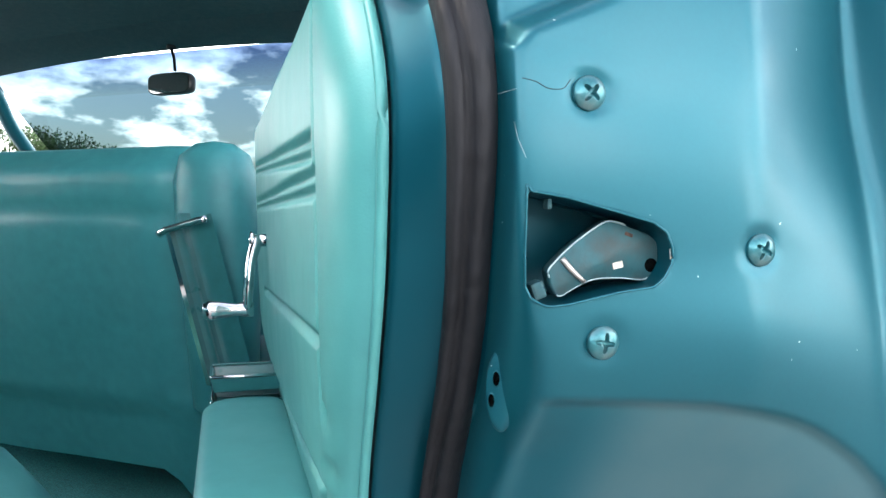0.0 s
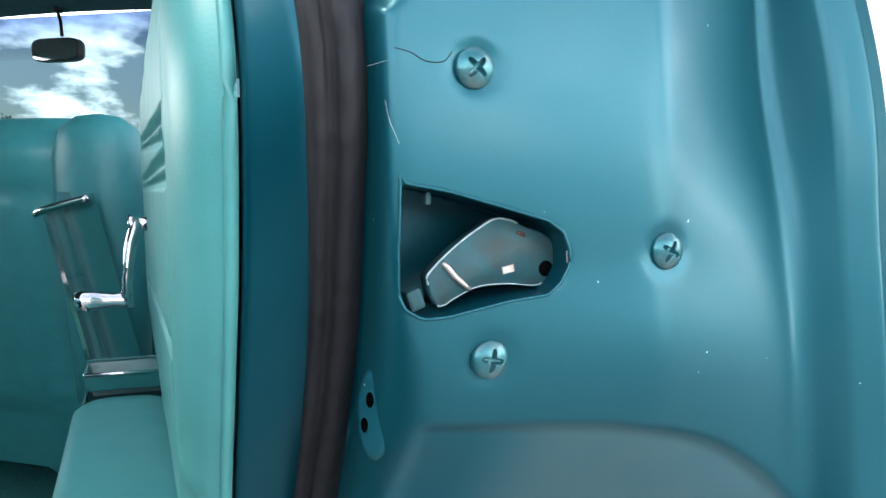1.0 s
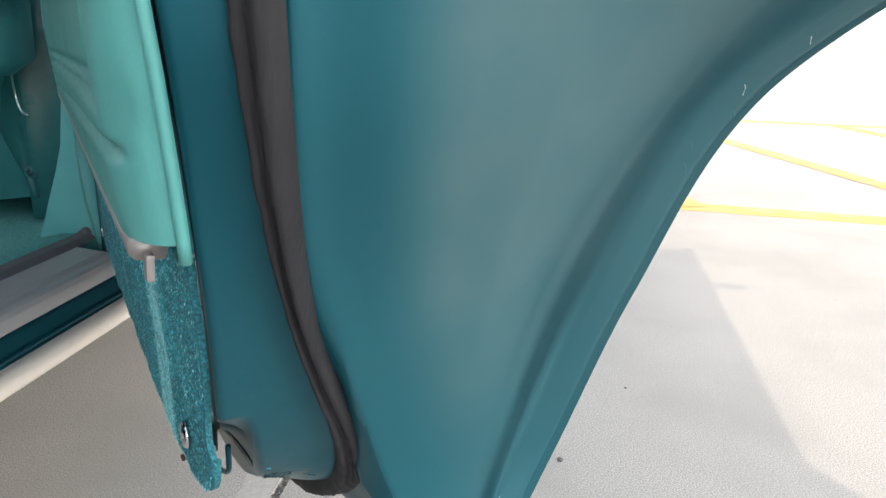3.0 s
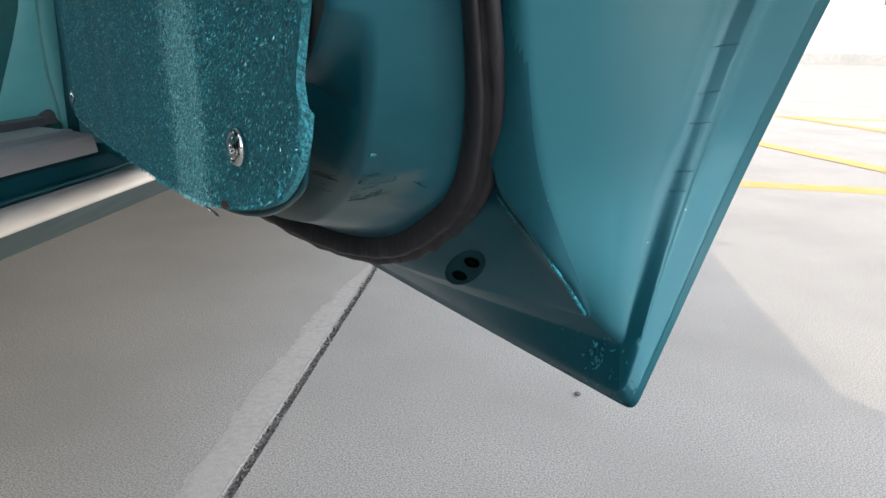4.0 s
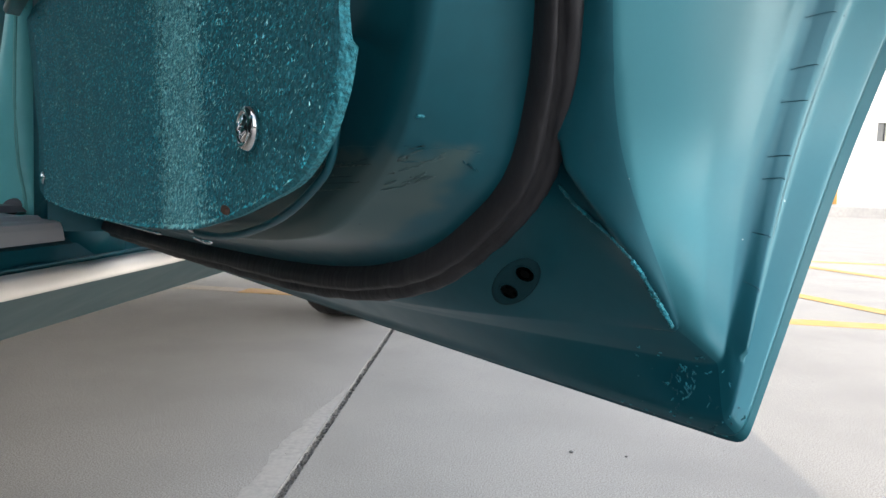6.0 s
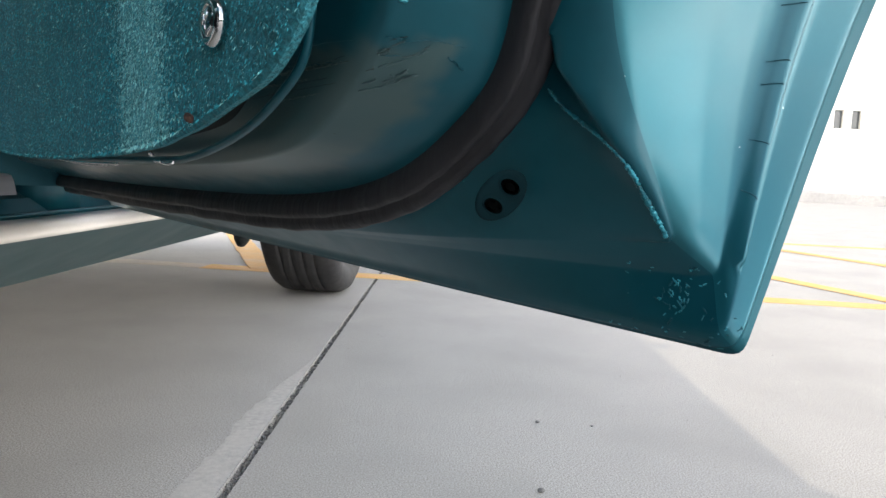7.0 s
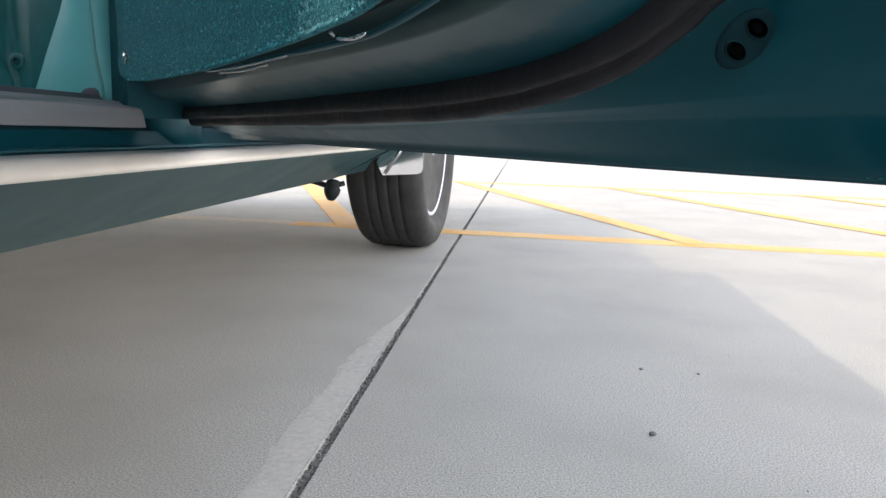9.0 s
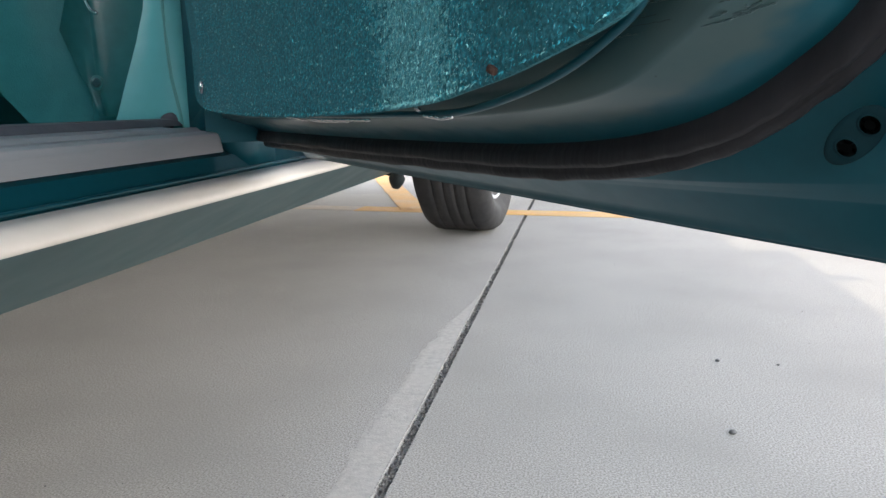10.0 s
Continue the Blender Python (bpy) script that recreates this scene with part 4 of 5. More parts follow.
slab("rusty_clip", (.0035, .002, .0024), RUST, door, "small rusty clip at the carpet edge", pose(.441, -.0010, .3825, 0, 25, 10), .001)
# trim panel of padded vinyl
tz, ts, tw = trim_edge[:500, 2][::-1], trim_edge[:500, 0][::-1], trim_edge[:500, 1][::-1]
edge_s = lambda z: float(np.interp(z, tz, ts))
edge_w = lambda z: float(np.interp(z, tz, tw))


def segment_distance(p, a, b):
    ax, ay, bx, by = *a, *b
    t = ((p[0] - ax) * (bx - ax) + (p[1] - ay) * (by - ay)) / ((bx - ax) ** 2 + (by - ay) ** 2)
    t = min(1, max(0, t))
    return math.hypot(p[0] - ax - t * (bx - ax), p[1] - ay - t * (by - ay))


SEAMS = [((.0, .892), (.585, .875)), ((.0, .885), (.585, .867)), ((.0, .850), (.592, .859)), ((.0, .843), (.592, .851)), ((.597, .950), (.597, .63)), ((.597, .63), (.549, .553)),
         ((.12, .757), (.592, .785)), ((.20, .680), (.578, .713)), ((.578, .713), (.545, .66)), ((.545, .66), (.531, .567)), ((.531, .567), (.0, .553)), ((.533, .574), (.0, .560)), ((.549, .553), (.0, .532))]


def panel_rise(s, z):
    d = min(segment_distance((s, z), a, b) for a, b in SEAMS)
    return 0.0040 * ease(d / 0.0046) + 0.0008 * noise.noise((s * 9, z * 9, 3))


rows = []
for z in np.linspace(.524, .953, 230):
    es, ew = edge_s(z), edge_w(z)
    top = ease((.953 - z) / .02)
    pad_deep = .013 - .009 * math.exp(-((z - .640) / .042) ** 2)
    row = []
    for u in np.r_[0, 0.01, 0.03, np.linspace(.06, .95, 230), .97, .985, .995, 1.0]:
        s = -.035 + (es - .002 + .035) * u
        roll = 1 - math.sqrt(max(0, 1 - max(0, (u - .955) / .045) ** 2)) if u > .955 else 0
        roll = max(roll, 1 - math.sqrt(max(0, 1 - max(0, (.02 - u) / .02) ** 2)))
        row.append((s, ew - pad_deep - panel_rise(s, z) * (1 - roll) * top + pad_deep * roll + .012 * (1 - top), z))
    rows.append(row)
panel = obj("trim_panel", [p for r in rows for p in r], grid_faces(len(rows), len(rows[0])), VINYL, door, "light teal padded vinyl trim panel with stitched chevrons")
welt = [(edge_s(z) - .0030, edge_w(z) - .002, z) for z in np.linspace(.518, .952, 60)]
tube("panel_edge", welt, .0022, VINYL, panel, "folded pale vinyl edge", sides=8)

# carpeted lower panel
low_line = spline([(-.035, 0, .383), (-.02, 0, .375), (.05, 0, .370), (.19, 0, .368), (.316, 0, .370), (.392, 0, .3735), (.420, 0, .377), (.445, 0, .381), (.464, 0, .385), (.483, 0, .390), (.492, 0, .394), (.502, 0, .401), (.510, 0, .411), (.514, 0, .421)], 240)
carpet_w = lambda z: min(edge_w(z) - .0010, .0005)
rows = []
for u in np.linspace(0, 1, 70):
    row = []
    for x, _, z0 in low_line:
        z = z0 + (.517 - z0) * u
        s = x + (edge_s(max(z, .43)) - edge_s(.43)) * ease((x - .30) / .21) if x > .30 else x
        rim = min(1, (z - z0) / .002 + .02, (.519 - z) / .004 + .1)
        row.append((s, carpet_w(z) + .002 - .002 * math.sqrt(max(0, rim)) - .0012 * noise.noise((s * 30, z * 30, 0)), z))
    rows.append(row)
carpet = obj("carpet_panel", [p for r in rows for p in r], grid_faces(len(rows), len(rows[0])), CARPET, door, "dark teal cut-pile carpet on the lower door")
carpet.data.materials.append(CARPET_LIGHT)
# bright sheen band put into the carpet's own colour
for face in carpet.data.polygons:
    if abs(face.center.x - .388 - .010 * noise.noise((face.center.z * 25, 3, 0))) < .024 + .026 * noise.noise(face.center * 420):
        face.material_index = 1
backing = [[(p[0], p[1], p[2]), (p[0] + .0003, p[1] + .0025, p[2] + .0006)] for p in [r[-1] for r in rows[::-1]] + list(rows[0])[::-1]]
obj("carpet_edge", [p for r in backing for p in r], grid_faces(len(backing), 2), CARPET, carpet)
pile_v, pile_f, bright = [], [], []
pr = random.Random(7)
for k in range(84000):
    x = pr.uniform(0.0, .511) if k % 3 else pr.gauss(.388, .034)
    x = min(.511, max(0.0, x))
    z0 = float(np.interp(x, low_line[:, 0], low_line[:, 2]))
    z = pr.uniform(z0 + .001, .516)
    s = x + (edge_s(max(z, .43)) - edge_s(.43)) * ease((x - .30) / .21) if x > .30 else x
    w = carpet_w(z) + .0004 - .0012 * noise.noise((s * 30, z * 30, 0))
    lean, wide, tall, twist = pr.gauss(0, .6), pr.uniform(.00020, .00040), pr.uniform(.0010, .0020), pr.gauss(0, .00020)
    ds, dz = tall * math.sin(lean), -tall * math.cos(lean) * .8
    i = len(pile_v)
    pile_v += [(s - wide, w + twist, z), (s + wide, w - twist, z), (s + ds, w - tall * .45, z + dz)]
    pile_f.append((i, i + 1, i + 2))
    # pale fibres paint the sheen band and stray glints
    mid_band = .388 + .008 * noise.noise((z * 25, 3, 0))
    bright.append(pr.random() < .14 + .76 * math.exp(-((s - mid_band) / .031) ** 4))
pile = tagged(obj("pile", pile_v, pile_f, PILE, carpet, "glossy teal carpet fibres with a brushed band's sheen in their colour", smooth=False), kind="stuff")
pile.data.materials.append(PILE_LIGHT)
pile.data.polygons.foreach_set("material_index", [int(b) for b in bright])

strip = [[(s, edge_w(.522) - .006, .5165), (s, edge_w(.522) - .0150, .5170), (s, edge_w(.522) - .0170, .5190), (s, edge_w(.522) - .0170, .5225), (s, edge_w(.522) - .0150, .5245), (s, edge_w(.522) - .004, .5245)] for s in np.linspace(-.03, .541, 20)]
loft("trim_strip", strip, SATIN, door, "satin metal moulding between vinyl and carpet")
slab("strip_end", (.004, .003, .010), SATIN, door, "bent metal end clip", pose(.5430, -.0185, .5150, 0, 12, 8), .0012)


def washer_screw(s, w, z, r):
    m = Matrix.Translation((s, w, z)) @ pose(0, 0, 0, 90, 0, 0)
    cup = turned("finishing_washer", [(r, 0), (r * 1.0, r * .18), (r * .82, r * .42), (r * .66, r * .40), (r * .60, r * .25)], CHROME, door, "chrome finishing washer", m=m)
    cross_head_screw("screw", r * .60, r * .28, CHROME, cup, pose(0, 0, r * .26, 0, 0, 20))


washer_screw(.4605, -.0005, .4060, .0066)
washer_screw(.007, -.0005, .3892, .0050)

# armrest
rings = []
for s, h in ((.225, .55), (.232, .88), (.25, 1.0), (.33, 1.0), (.45, 1.0), (.476, .95), (.486, .85), (.490, .60), (.491, .2)):
    ring = []
    for a in np.linspace(0, 2 * math.pi, 32, endpoint=False):
        ca, sa = math.cos(a), math.sin(a)
        ring.append((s, -.067 + .038 * math.copysign(abs(ca) ** .55, ca) * h, .6580 + .0160 * math.copysign(abs(sa) ** .6, sa) * h))
    rings.append(ring)
arm = loft("armrest", rings, VINYL, door, "padded light teal vinyl armrest on a satin metal base")
base = []
for s, zb, ww in ((.185, .622, .5), (.21, .618, .95), (.30, .615, 1.0), (.44, .617, 1.0), (.50, .620, .98), (.545, .6225, .78), (.566, .625, .45)):
    top = .6475
    base.append([(s, -.022, zb + .002), (s, -.030 - .035 * ww, zb), (s, -.030 - .066 * ww, zb + .006), (s, -.031 - .075 * ww, zb + .014), (s, -.031 - .076 * ww, top - .004), (s, -.030 - .072 * ww, top), (s, -.022, top)])
loft("armrest_base", base, SATIN, arm, "curved satin metal armrest base")
fin = []
for z, s0, s1 in ((.6235, .455, .572), (.634, .466, .573), (.652, .490, .572), (.672, .516, .562), (.682, .526, .550)):
    fin.append([(s0, -.022, z), (s0 + .004, -.031, z), (s1 - .004, -.031, z), (s1, -.022, z)])
loft("armrest_fin", fin, SATIN, arm, "upswept satin metal end of the armrest base")
for z, h, s0, s1 in ((.662, .012, .172, .232), (.681, .014, .165, .215)):
    ring_at = lambda zz, g: [(s0 - g, -.095 - g, zz), (s1 + g, -.095 - g, zz), (s1 + g, -.034, zz), (s0 - g, -.034, zz)]
    loft("ashtray", [ring_at(z - h / 2, 0), ring_at(z + h / 2, .003), ring_at(z + h / 2, .001), ring_at(z - h / 2 + .003, -.002)], COVER, arm, "glossy dark ashtray box with a chrome rim", smooth=False)
    rim = [Vector(p) for p in ring_at(z + h / 2, .002)]
    tube("ashtray_rim", [rim[3], rim[0], rim[0].lerp(rim[1], .05), rim[0].lerp(rim[1], .95), rim[1], rim[2]], .0018, CHROME, arm, "thin chrome rim", sides=8)
slab("base_plate", (.17, .050, .004), SATIN, arm, "flat satin metal plate under the pad", pose(.245, -.066, .6450), .0015)

# window crank
crank = turned("window_crank", [(.0, 0), (.014, 0), (.014, .006), (.010, .012), (.006, .016), (.006, .026), (.009, .030), (.0, .032)], CHROME, door, "chrome window crank handle",
               m=Matrix.Translation((.185, -.030, .812)) @ pose(0, 0, 0, 90, 0, 0))
arm_pts = spline([(0, 0, .024), (.006, -.020, .030), (.010, -.045, .033), (.004, -.066, .034)], 14)
tube("crank_arm", arm_pts, np.r_[np.linspace(.0095, .0075, 13), .005], CHROME, crank, flat=.6, sides=12)
turned("crank_knob", [(.0, .028), (.007, .028), (.0075, .036), (.006, .044), (.0085, .060), (.0095, .068), (.008, .074), (.0, .075)], CHROME, crank, m=pose(.003, -.066, 0))

# ---- the car ----


def along(name, profile, y0, y1, mat, parent, label="", n=24, wave=0.0, caps=True, rounded=False):
    """A profile of (x, z) carried along the car's length; x is given from the joint line."""
    rings = [[(x + .93, y, z + wave * noise.noise((y, z, 0))) for x, z in profile] for y in np.linspace(y0, y1, n)]
    return loft(name, rings, mat, parent, label, wrap=True, caps=caps, smooth=rounded)


# rocker, from under the sill out to the stripe and tucked in below
along("rocker", [(-.105, .318), (-.072, .3085), (-.0735, .3062), (-.188, .241), (-.205, .238), (-.215, .245), (-.13, .30)], -1.1, 0.96, ROCKER, car, "grey-teal rocker panel tucked under the sill")
along("rocker_stripe", [(-.0885, .3205), (-.076, .3175), (-.070, .3105), (-.0715, .3070), (-.078, .3045), (-.095, .310)], -1.1, 0.95, CREAM, car, "cream painted stripe along the rocker", rounded=True)
tube("sill_lip", [(.93 - .0925, y, .3225) for y in np.linspace(-1.1, 1.0, 16)], .0017, PAINT_DULL, car, "rolled teal lip above the stripe", sides=8)
along("sill_ledge", [(-.0905, .3195), (-.0935, .3218), (-.0975, .3225), (-.1035, .3345), (-.112, .3385), (-.118, .3385), (-.118, .30), (-.10, .30)], -1.1, 1.2, PAINT_DULL, car, "dark teal painted door sill ledge")
along("sill_plate", [(-.1045, .3375), (-.1065, .348), (-.1085, .3525), (-.112, .354), (-.160, .3585), (-.196, .3595), (-.205, .350), (-.205, .330)], -1.1, -.004, ALU, car, "scuffed brushed aluminium sill plate")
along("sill_ridge", [(-.120, .355), (-.124, .358), (-.130, .358), (-.134, .356)], -1.1, -.01, ALU, car)
along("sill_trim", [(-.158, .3585), (-.164, .364), (-.176, .365), (-.182, .359)], -1.1, .03, SILL_RUBBER, car, "plum grey rubber edge between sill plate and carpet")
tube("sill_trim_end", spline([(.93 - .170, .025, .362), (.93 - .172, .045, .368), (.93 - .178, .060, .378)], 8), np.linspace(.007, .003, 8), SILL_RUBBER, car)
floor_rows = []
for y in np.linspace(-1.1, 1.1, 45):
    floor_rows.append([(x + .93, y, z + .004 * noise.noise((x * 14, y * 14, 0))) for x, z in ((-.182, .362), (-.20, .361), (-.24, .352), (-.34, .33), (-.6, .325), (-.80, .35), (-.93, .40), (-1.06, .35), (-1.3, .325), (-1.65, .35))])
obj("floor_carpet", [p for r in floor_rows for p in r], grid_faces(45, 10), FLOOR_CARPET, car, "teal carpet on the car floor")
under = []
for y in np.linspace(-1.2, 2.6, 20):
    under.append([(x + .93, y, z) for x, z in ((-.215, .245), (-.26, .302), (-.5, .308), (-.93, .305), (-1.4, .308), (-1.60, .302), (-1.65, .245))])
obj("underbody", [p for r in under for p in r], grid_faces(20, 7), UNDER, car)

# hinge pillar with its light trim
post = []
for z, x0, x1, y0 in ((.335, -.246, -.150, .035), (.372, -.229, -.153, .032), (.40, -.217, -.157, .030), (.43, -.205, -.159, .030), (.46, -.195, -.160, .030), (.53, -.187, -.161, .034), (.62, -.186, -.162, .045), (.72, -.190, -.160, .055), (.80, -.195, -.165, .065)):
    post.append([(x0 + .93, y0 + .012, z), (x0 + .938, y0, z), (x1 + .922, y0, z), (x1 + .93, y0 + .008, z), (x1 + .93, y0 + .07, z), (x0 + .93, y0 + .07, z)])
loft("pillar_trim", post, PILLAR_VINYL, car, "light teal trim on the centre pillar")
tube("pillar_welt", [(p[2][0] - .001, p[2][1] + .0004, p[2][2]) for p in post], .0016, VINYL, car, sides=6)
pillar = [[(x + .93, y, z) for x, y in ((-.152, .03), (-.105 + g, .008), (-.098 + g, .03), (-.095 + g, .08), (-.11, .11), (-.150, .10))] for z, g in ((.31, 0), (.36, 0), (.42, .02), (.60, .03), (.80, .03), (.86, .03))]
loft("hinge_pillar", pillar, PAINT_DULL, car, "dark teal painted hinge pillar")
for z in (.50, .74):
    slab("hinge", (.05, .05, .06), PAINT_DULL, car, m=pose(.93 - .085, .0, z, 0, 0, -20), bevel=.008)

# closed front door, front wing, bonnet, roof and far side
def body_side(name, y0, y1, top, mat, mirror, label="", arch=None):
    rows = []
    zs = [.327, .34, .40, .48, .57, .65, .75, .85, .92, top]
    xs = [-.012, .0, .028, .052, .066, .074, .078, .074, .066, .040]
    for y in np.linspace(y0, y1, 40):
        row = []
        for x, z in zip(xs, zs):
            zz = z
            if arch:
                d = abs(y - arch[0])
                if d < arch[1]:
                    zz = max(z, .30 + math.sqrt(max(0, arch[1] ** 2 - d * d)))
            if arch and z > .7 and y > 0:
                zz, x = .70 + (zz - .70) * .62, x - .35 * (z - .7)
            xx = x if not mirror else -1.86 - x
            row.append((xx + .93, y, zz))
        rows.append(row)
    return obj(name, [p for r in rows for p in r], grid_faces(40, 10), mat, car, label)


body_side("front_door", .085, 1.175, .955, PAINT, False, "closed teal front door")
body_side("front_wing", 1.168, 2.72, .90, PAINT, False, "teal front wing over the wheel", (1.66, .37))
body_side("far_side", -2.05, 2.72, .93, PAINT, True)
hood = []
for y in np.linspace(1.18, 2.76, 20):
    drop = .06 * ((y - 1.18) / 1.58) ** 2
    hood.append([(x + .93, y, z - drop) for x, z in ((-.03, .823), (-.10, .85), (-.35, .89), (-.93, .91), (-1.5, .89), (-1.78, .85), (-1.85, .823))])
obj("bonnet", [p for r in hood for p in r], grid_faces(20, 7), PAINT, car, "teal bonnet")
nose = [[(x + .93, 2.74 + .06 * (1 - ((x + .93) / .97) ** 2), z) for x in np.linspace(.05, -1.91, 12)] for z in (.36, .50, .70, .79)]
obj("front_panel", [p for r in nose for p in r], grid_faces(4, 12), PAINT, car)
for off, mat, nm in ((0, HEADLINER, "headliner"), (.035, PAINT, "roof")):
    roof = []
    for y in np.linspace(.72, -1.05, 20):
        crown = .05 * (1 - ((y + .2) / .95) ** 2)
        roof.append([(x + .93, y, z + crown + off) for x, z in ((-.235, 1.225), (-.45, 1.25), (-.70, 1.262), (-.93, 1.268), (-1.16, 1.262), (-1.41, 1.25), (-1.625, 1.225))])
    obj(nm, [p for r in roof for p in r], grid_faces(20, 7), mat, car)
for side in (1, -1):
    lean = .035 if side < 0 else 0
    pil = spline([(side * (.86 + 2 * lean), 1.15, .92), (side * (.795 + 2 * lean), .95, 1.09), (side * (.715 + lean), .735, 1.245), (side * .70, .35, 1.285), (side * .695, -.3, 1.285), (side * .67, -1.0, 1.25)], 30)
    tube("roof_rail", pil, .022, PAINT, car, sides=10)
    tube("drip_rail", pil + np.array((side * .024, 0, .004)), .005, CHROME, car, sides=8)
head = [[(x, .72 + dy - .05 * abs(x) ** 2, 1.262 - .028 * (abs(x) / .55) ** 2 + dz) for dy, dz in ((.05, .01), (.0, -.022), (-.08, -.006), (-.12, .03))] for x in np.linspace(-.66, .66, 20)]
obj("windscreen_header", [p for r in head for p in r], grid_faces(20, 4), HEADLINER, car)
screen = [[(x * (1 - .16 * u), 1.20 - .44 * u - .08 * x * x, .915 + .33 * u - .02 * x * x) for x in np.linspace(-.80, .80, 16)] for u in np.linspace(0, 1, 8)]
glass = obj("windscreen", [p for r in screen for p in r], grid_faces(8, 16), GLASS, car, "curved clear windscreen with a blue sun band")
glass.visible_shadow = False
band = [[(x * (1 - .16 * u), 1.194 - .44 * u - .08 * x * x, .912 + .33 * u - .02 * x * x) for x in np.linspace(-.80, .80, 16)] for u in np.linspace(.76, 1, 6)]
tint = obj("sun_band", [p for r in band for p in r], grid_faces(6, 16), TINT, glass)
tint.visible_shadow = False
dash = [[(x, y, z) for y, z in ((1.20, .905), (1.0, .925), (.80, .93), (.72, .915), (.70, .86), (.74, .70))] for x in np.linspace(-.80, .80, 8)]
obj("dashboard", [p for r in dash for p in r], grid_faces(8, 6), VINYL_DARK, car, "dark teal padded dashboard")

# round door mirror
door_mirror = turned("door_mirror", [(.0, -.030), (.020, -.028), (.036, -.016), (.043, .0), (.044, .012), (.041, .014), (.0, .013)], CHROME, car, "round chrome door mirror on a short stem", 28, pose(.93 + .085, .855, .925, 90, 0, 8))
tube("mirror_stem", [(.93 + .040, .86, .860), (.93 + .066, .862, .872), (.93 + .082, .862, .895)], .008, CHROME, car, "chrome mirror stem")

# vent window divider seen past the door
tube("vent_frame", [(.60, .62, .95), (.585, .56, 1.07)], .009, BLACK, car)
kick = []
for z in (.335, .40, .50, .60, .75):
    kick.append([(x + .93, y, z) for x, y in ((-.30, .175), (-.345, .172), (-.365, .20), (-.365, .6), (-.30, .6))])
loft("front_sill_trim", kick, VINYL_DARK, car)

# rear quarter behind the open door
body_side("rear_quarter", -.775, -2.05, .955, PAINT, False, "teal rear quarter panel over the rear wheel", (-1.01, .42))
inner = [[(.93 + x, -.775 + g, z) for x, g in ((.062, 0), (-.02, .01), (-.10, .02), (-.13, .06), (-.20, .06))] for z in (.66, .75, .85, .95)]
obj("rear_jamb", [p for r in inner for p in r], grid_faces(4, 5), PAINT, car)
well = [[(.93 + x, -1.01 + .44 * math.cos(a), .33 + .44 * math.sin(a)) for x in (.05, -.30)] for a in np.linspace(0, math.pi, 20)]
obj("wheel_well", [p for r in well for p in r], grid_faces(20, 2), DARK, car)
cpost = [[(.93 + x, y, z) for x, y in ((-.25 + .28 * (1 - u), -.86 - .10 * (1 - u)), (-.23 + .28 * (1 - u), -1.0 - .2 * (1 - u)), (-.28 + .26 * (1 - u), -1.25 - .55 * (1 - u)), (-.32 + .24 * (1 - u), -1.1 - .4 * (1 - u)))] for u, z in ((0, .945), (.5, 1.10), (1.0, 1.25))]
loft("rear_roof_post", cpost, PAINT, car, "teal rear roof pillar")
deck = [[(.93 + x, y, z) for x, z in ((.04, .945), (-.2, .965), (-.93, .98), (-1.66, .965), (-1.9, .945))] for y in (-1.5, -1.8, -2.2)]
obj("boot_lid", [p for r in deck for p in r], grid_faces(3, 5), PAINT, car)

tail_panel = [[(.93 + x, -2.2 - .03 * (1 - ((x + .93) / .97) ** 2), z) for x in np.linspace(.05, -1.91, 10)] for z in (.36, .55, .75, .945)]
obj("tail_panel", [p for r in tail_panel for p in r], grid_faces(4, 10), PAINT, car, "teal rear panel")
for flank in (1, -1):
    side_rows = [[(flank * x, y, z) for x, z in ((.92, .33), (.97, .45), (1.0, .70), (.985, .90), (.95, .945))] for y in np.linspace(-2.04, -2.2, 4)]
    obj("rear_corner", [p for r in side_rows for p in r], grid_faces(4, 5), PAINT, car)
shelf = [[(x, y, .965) for x in np.linspace(-.86, .86, 6)] for y in (-1.02, -1.30, -1.52)]
obj("parcel_shelf", [p for r in shelf for p in r], grid_faces(3, 6), VINYL_DARK, car, "dark teal parcel shelf")
back_light = [[(x * (1 - .22 * u), -1.50 + .46 * u, .972 + .28 * u) for x in np.linspace(-.80, .80, 10)] for u in np.linspace(0, 1, 5)]
rear_glass = obj("rear_window", [p for r in back_light for p in r], grid_faces(5, 10), GLASS, car, "sloping clear rear window")
rear_glass.visible_shadow = False
far_post = [[(.93 - 1.86 - p[0] + .93, p[1], p[2]) for p in ring] for ring in cpost]
loft("rear_roof_post", far_post, PAINT, car, "teal rear roof pillar")

# wheels
def wheel(x, y, side):
    w = turned("wheel", [(.210, -.055), (.225, -.075), (.236, -.085), (.244, -.080), (.244, .078), (.240, .086), (.233, .086), (.226, .078), (.221, .056), (.208, .036), (.185, .024), (.150, .040), (.090, .046), (.066, .075), (.060, .085), (.0, .088)],
               RIM, car, "chrome road wheel with a deep polished dish", 64, pose(x + .945, y, .335, 0, 90 * side, -3 if y > 0 else 0))
    prof = [(.243, -.078), (.262, -.098), (.285, -.104), (.305, -.104), (.322, -.096), (.332, -.080), (.335, -.060)]
    for c in (-.045, -.015, .015, .045):
        prof += [(.335, c - .012), (.335, c - .0020), (.3325, c - .0010), (.3325, c + .0010), (.335, c + .0020), (.335, c + .012)]
    prof += [(.335, .060), (.332, .080), (.322, .096), (.305, .104), (.285, .105), (.262, .098), (.243, .084)]
    turned("tyre", prof, TYRE, w, "black low-profile grooved tyre", 96)


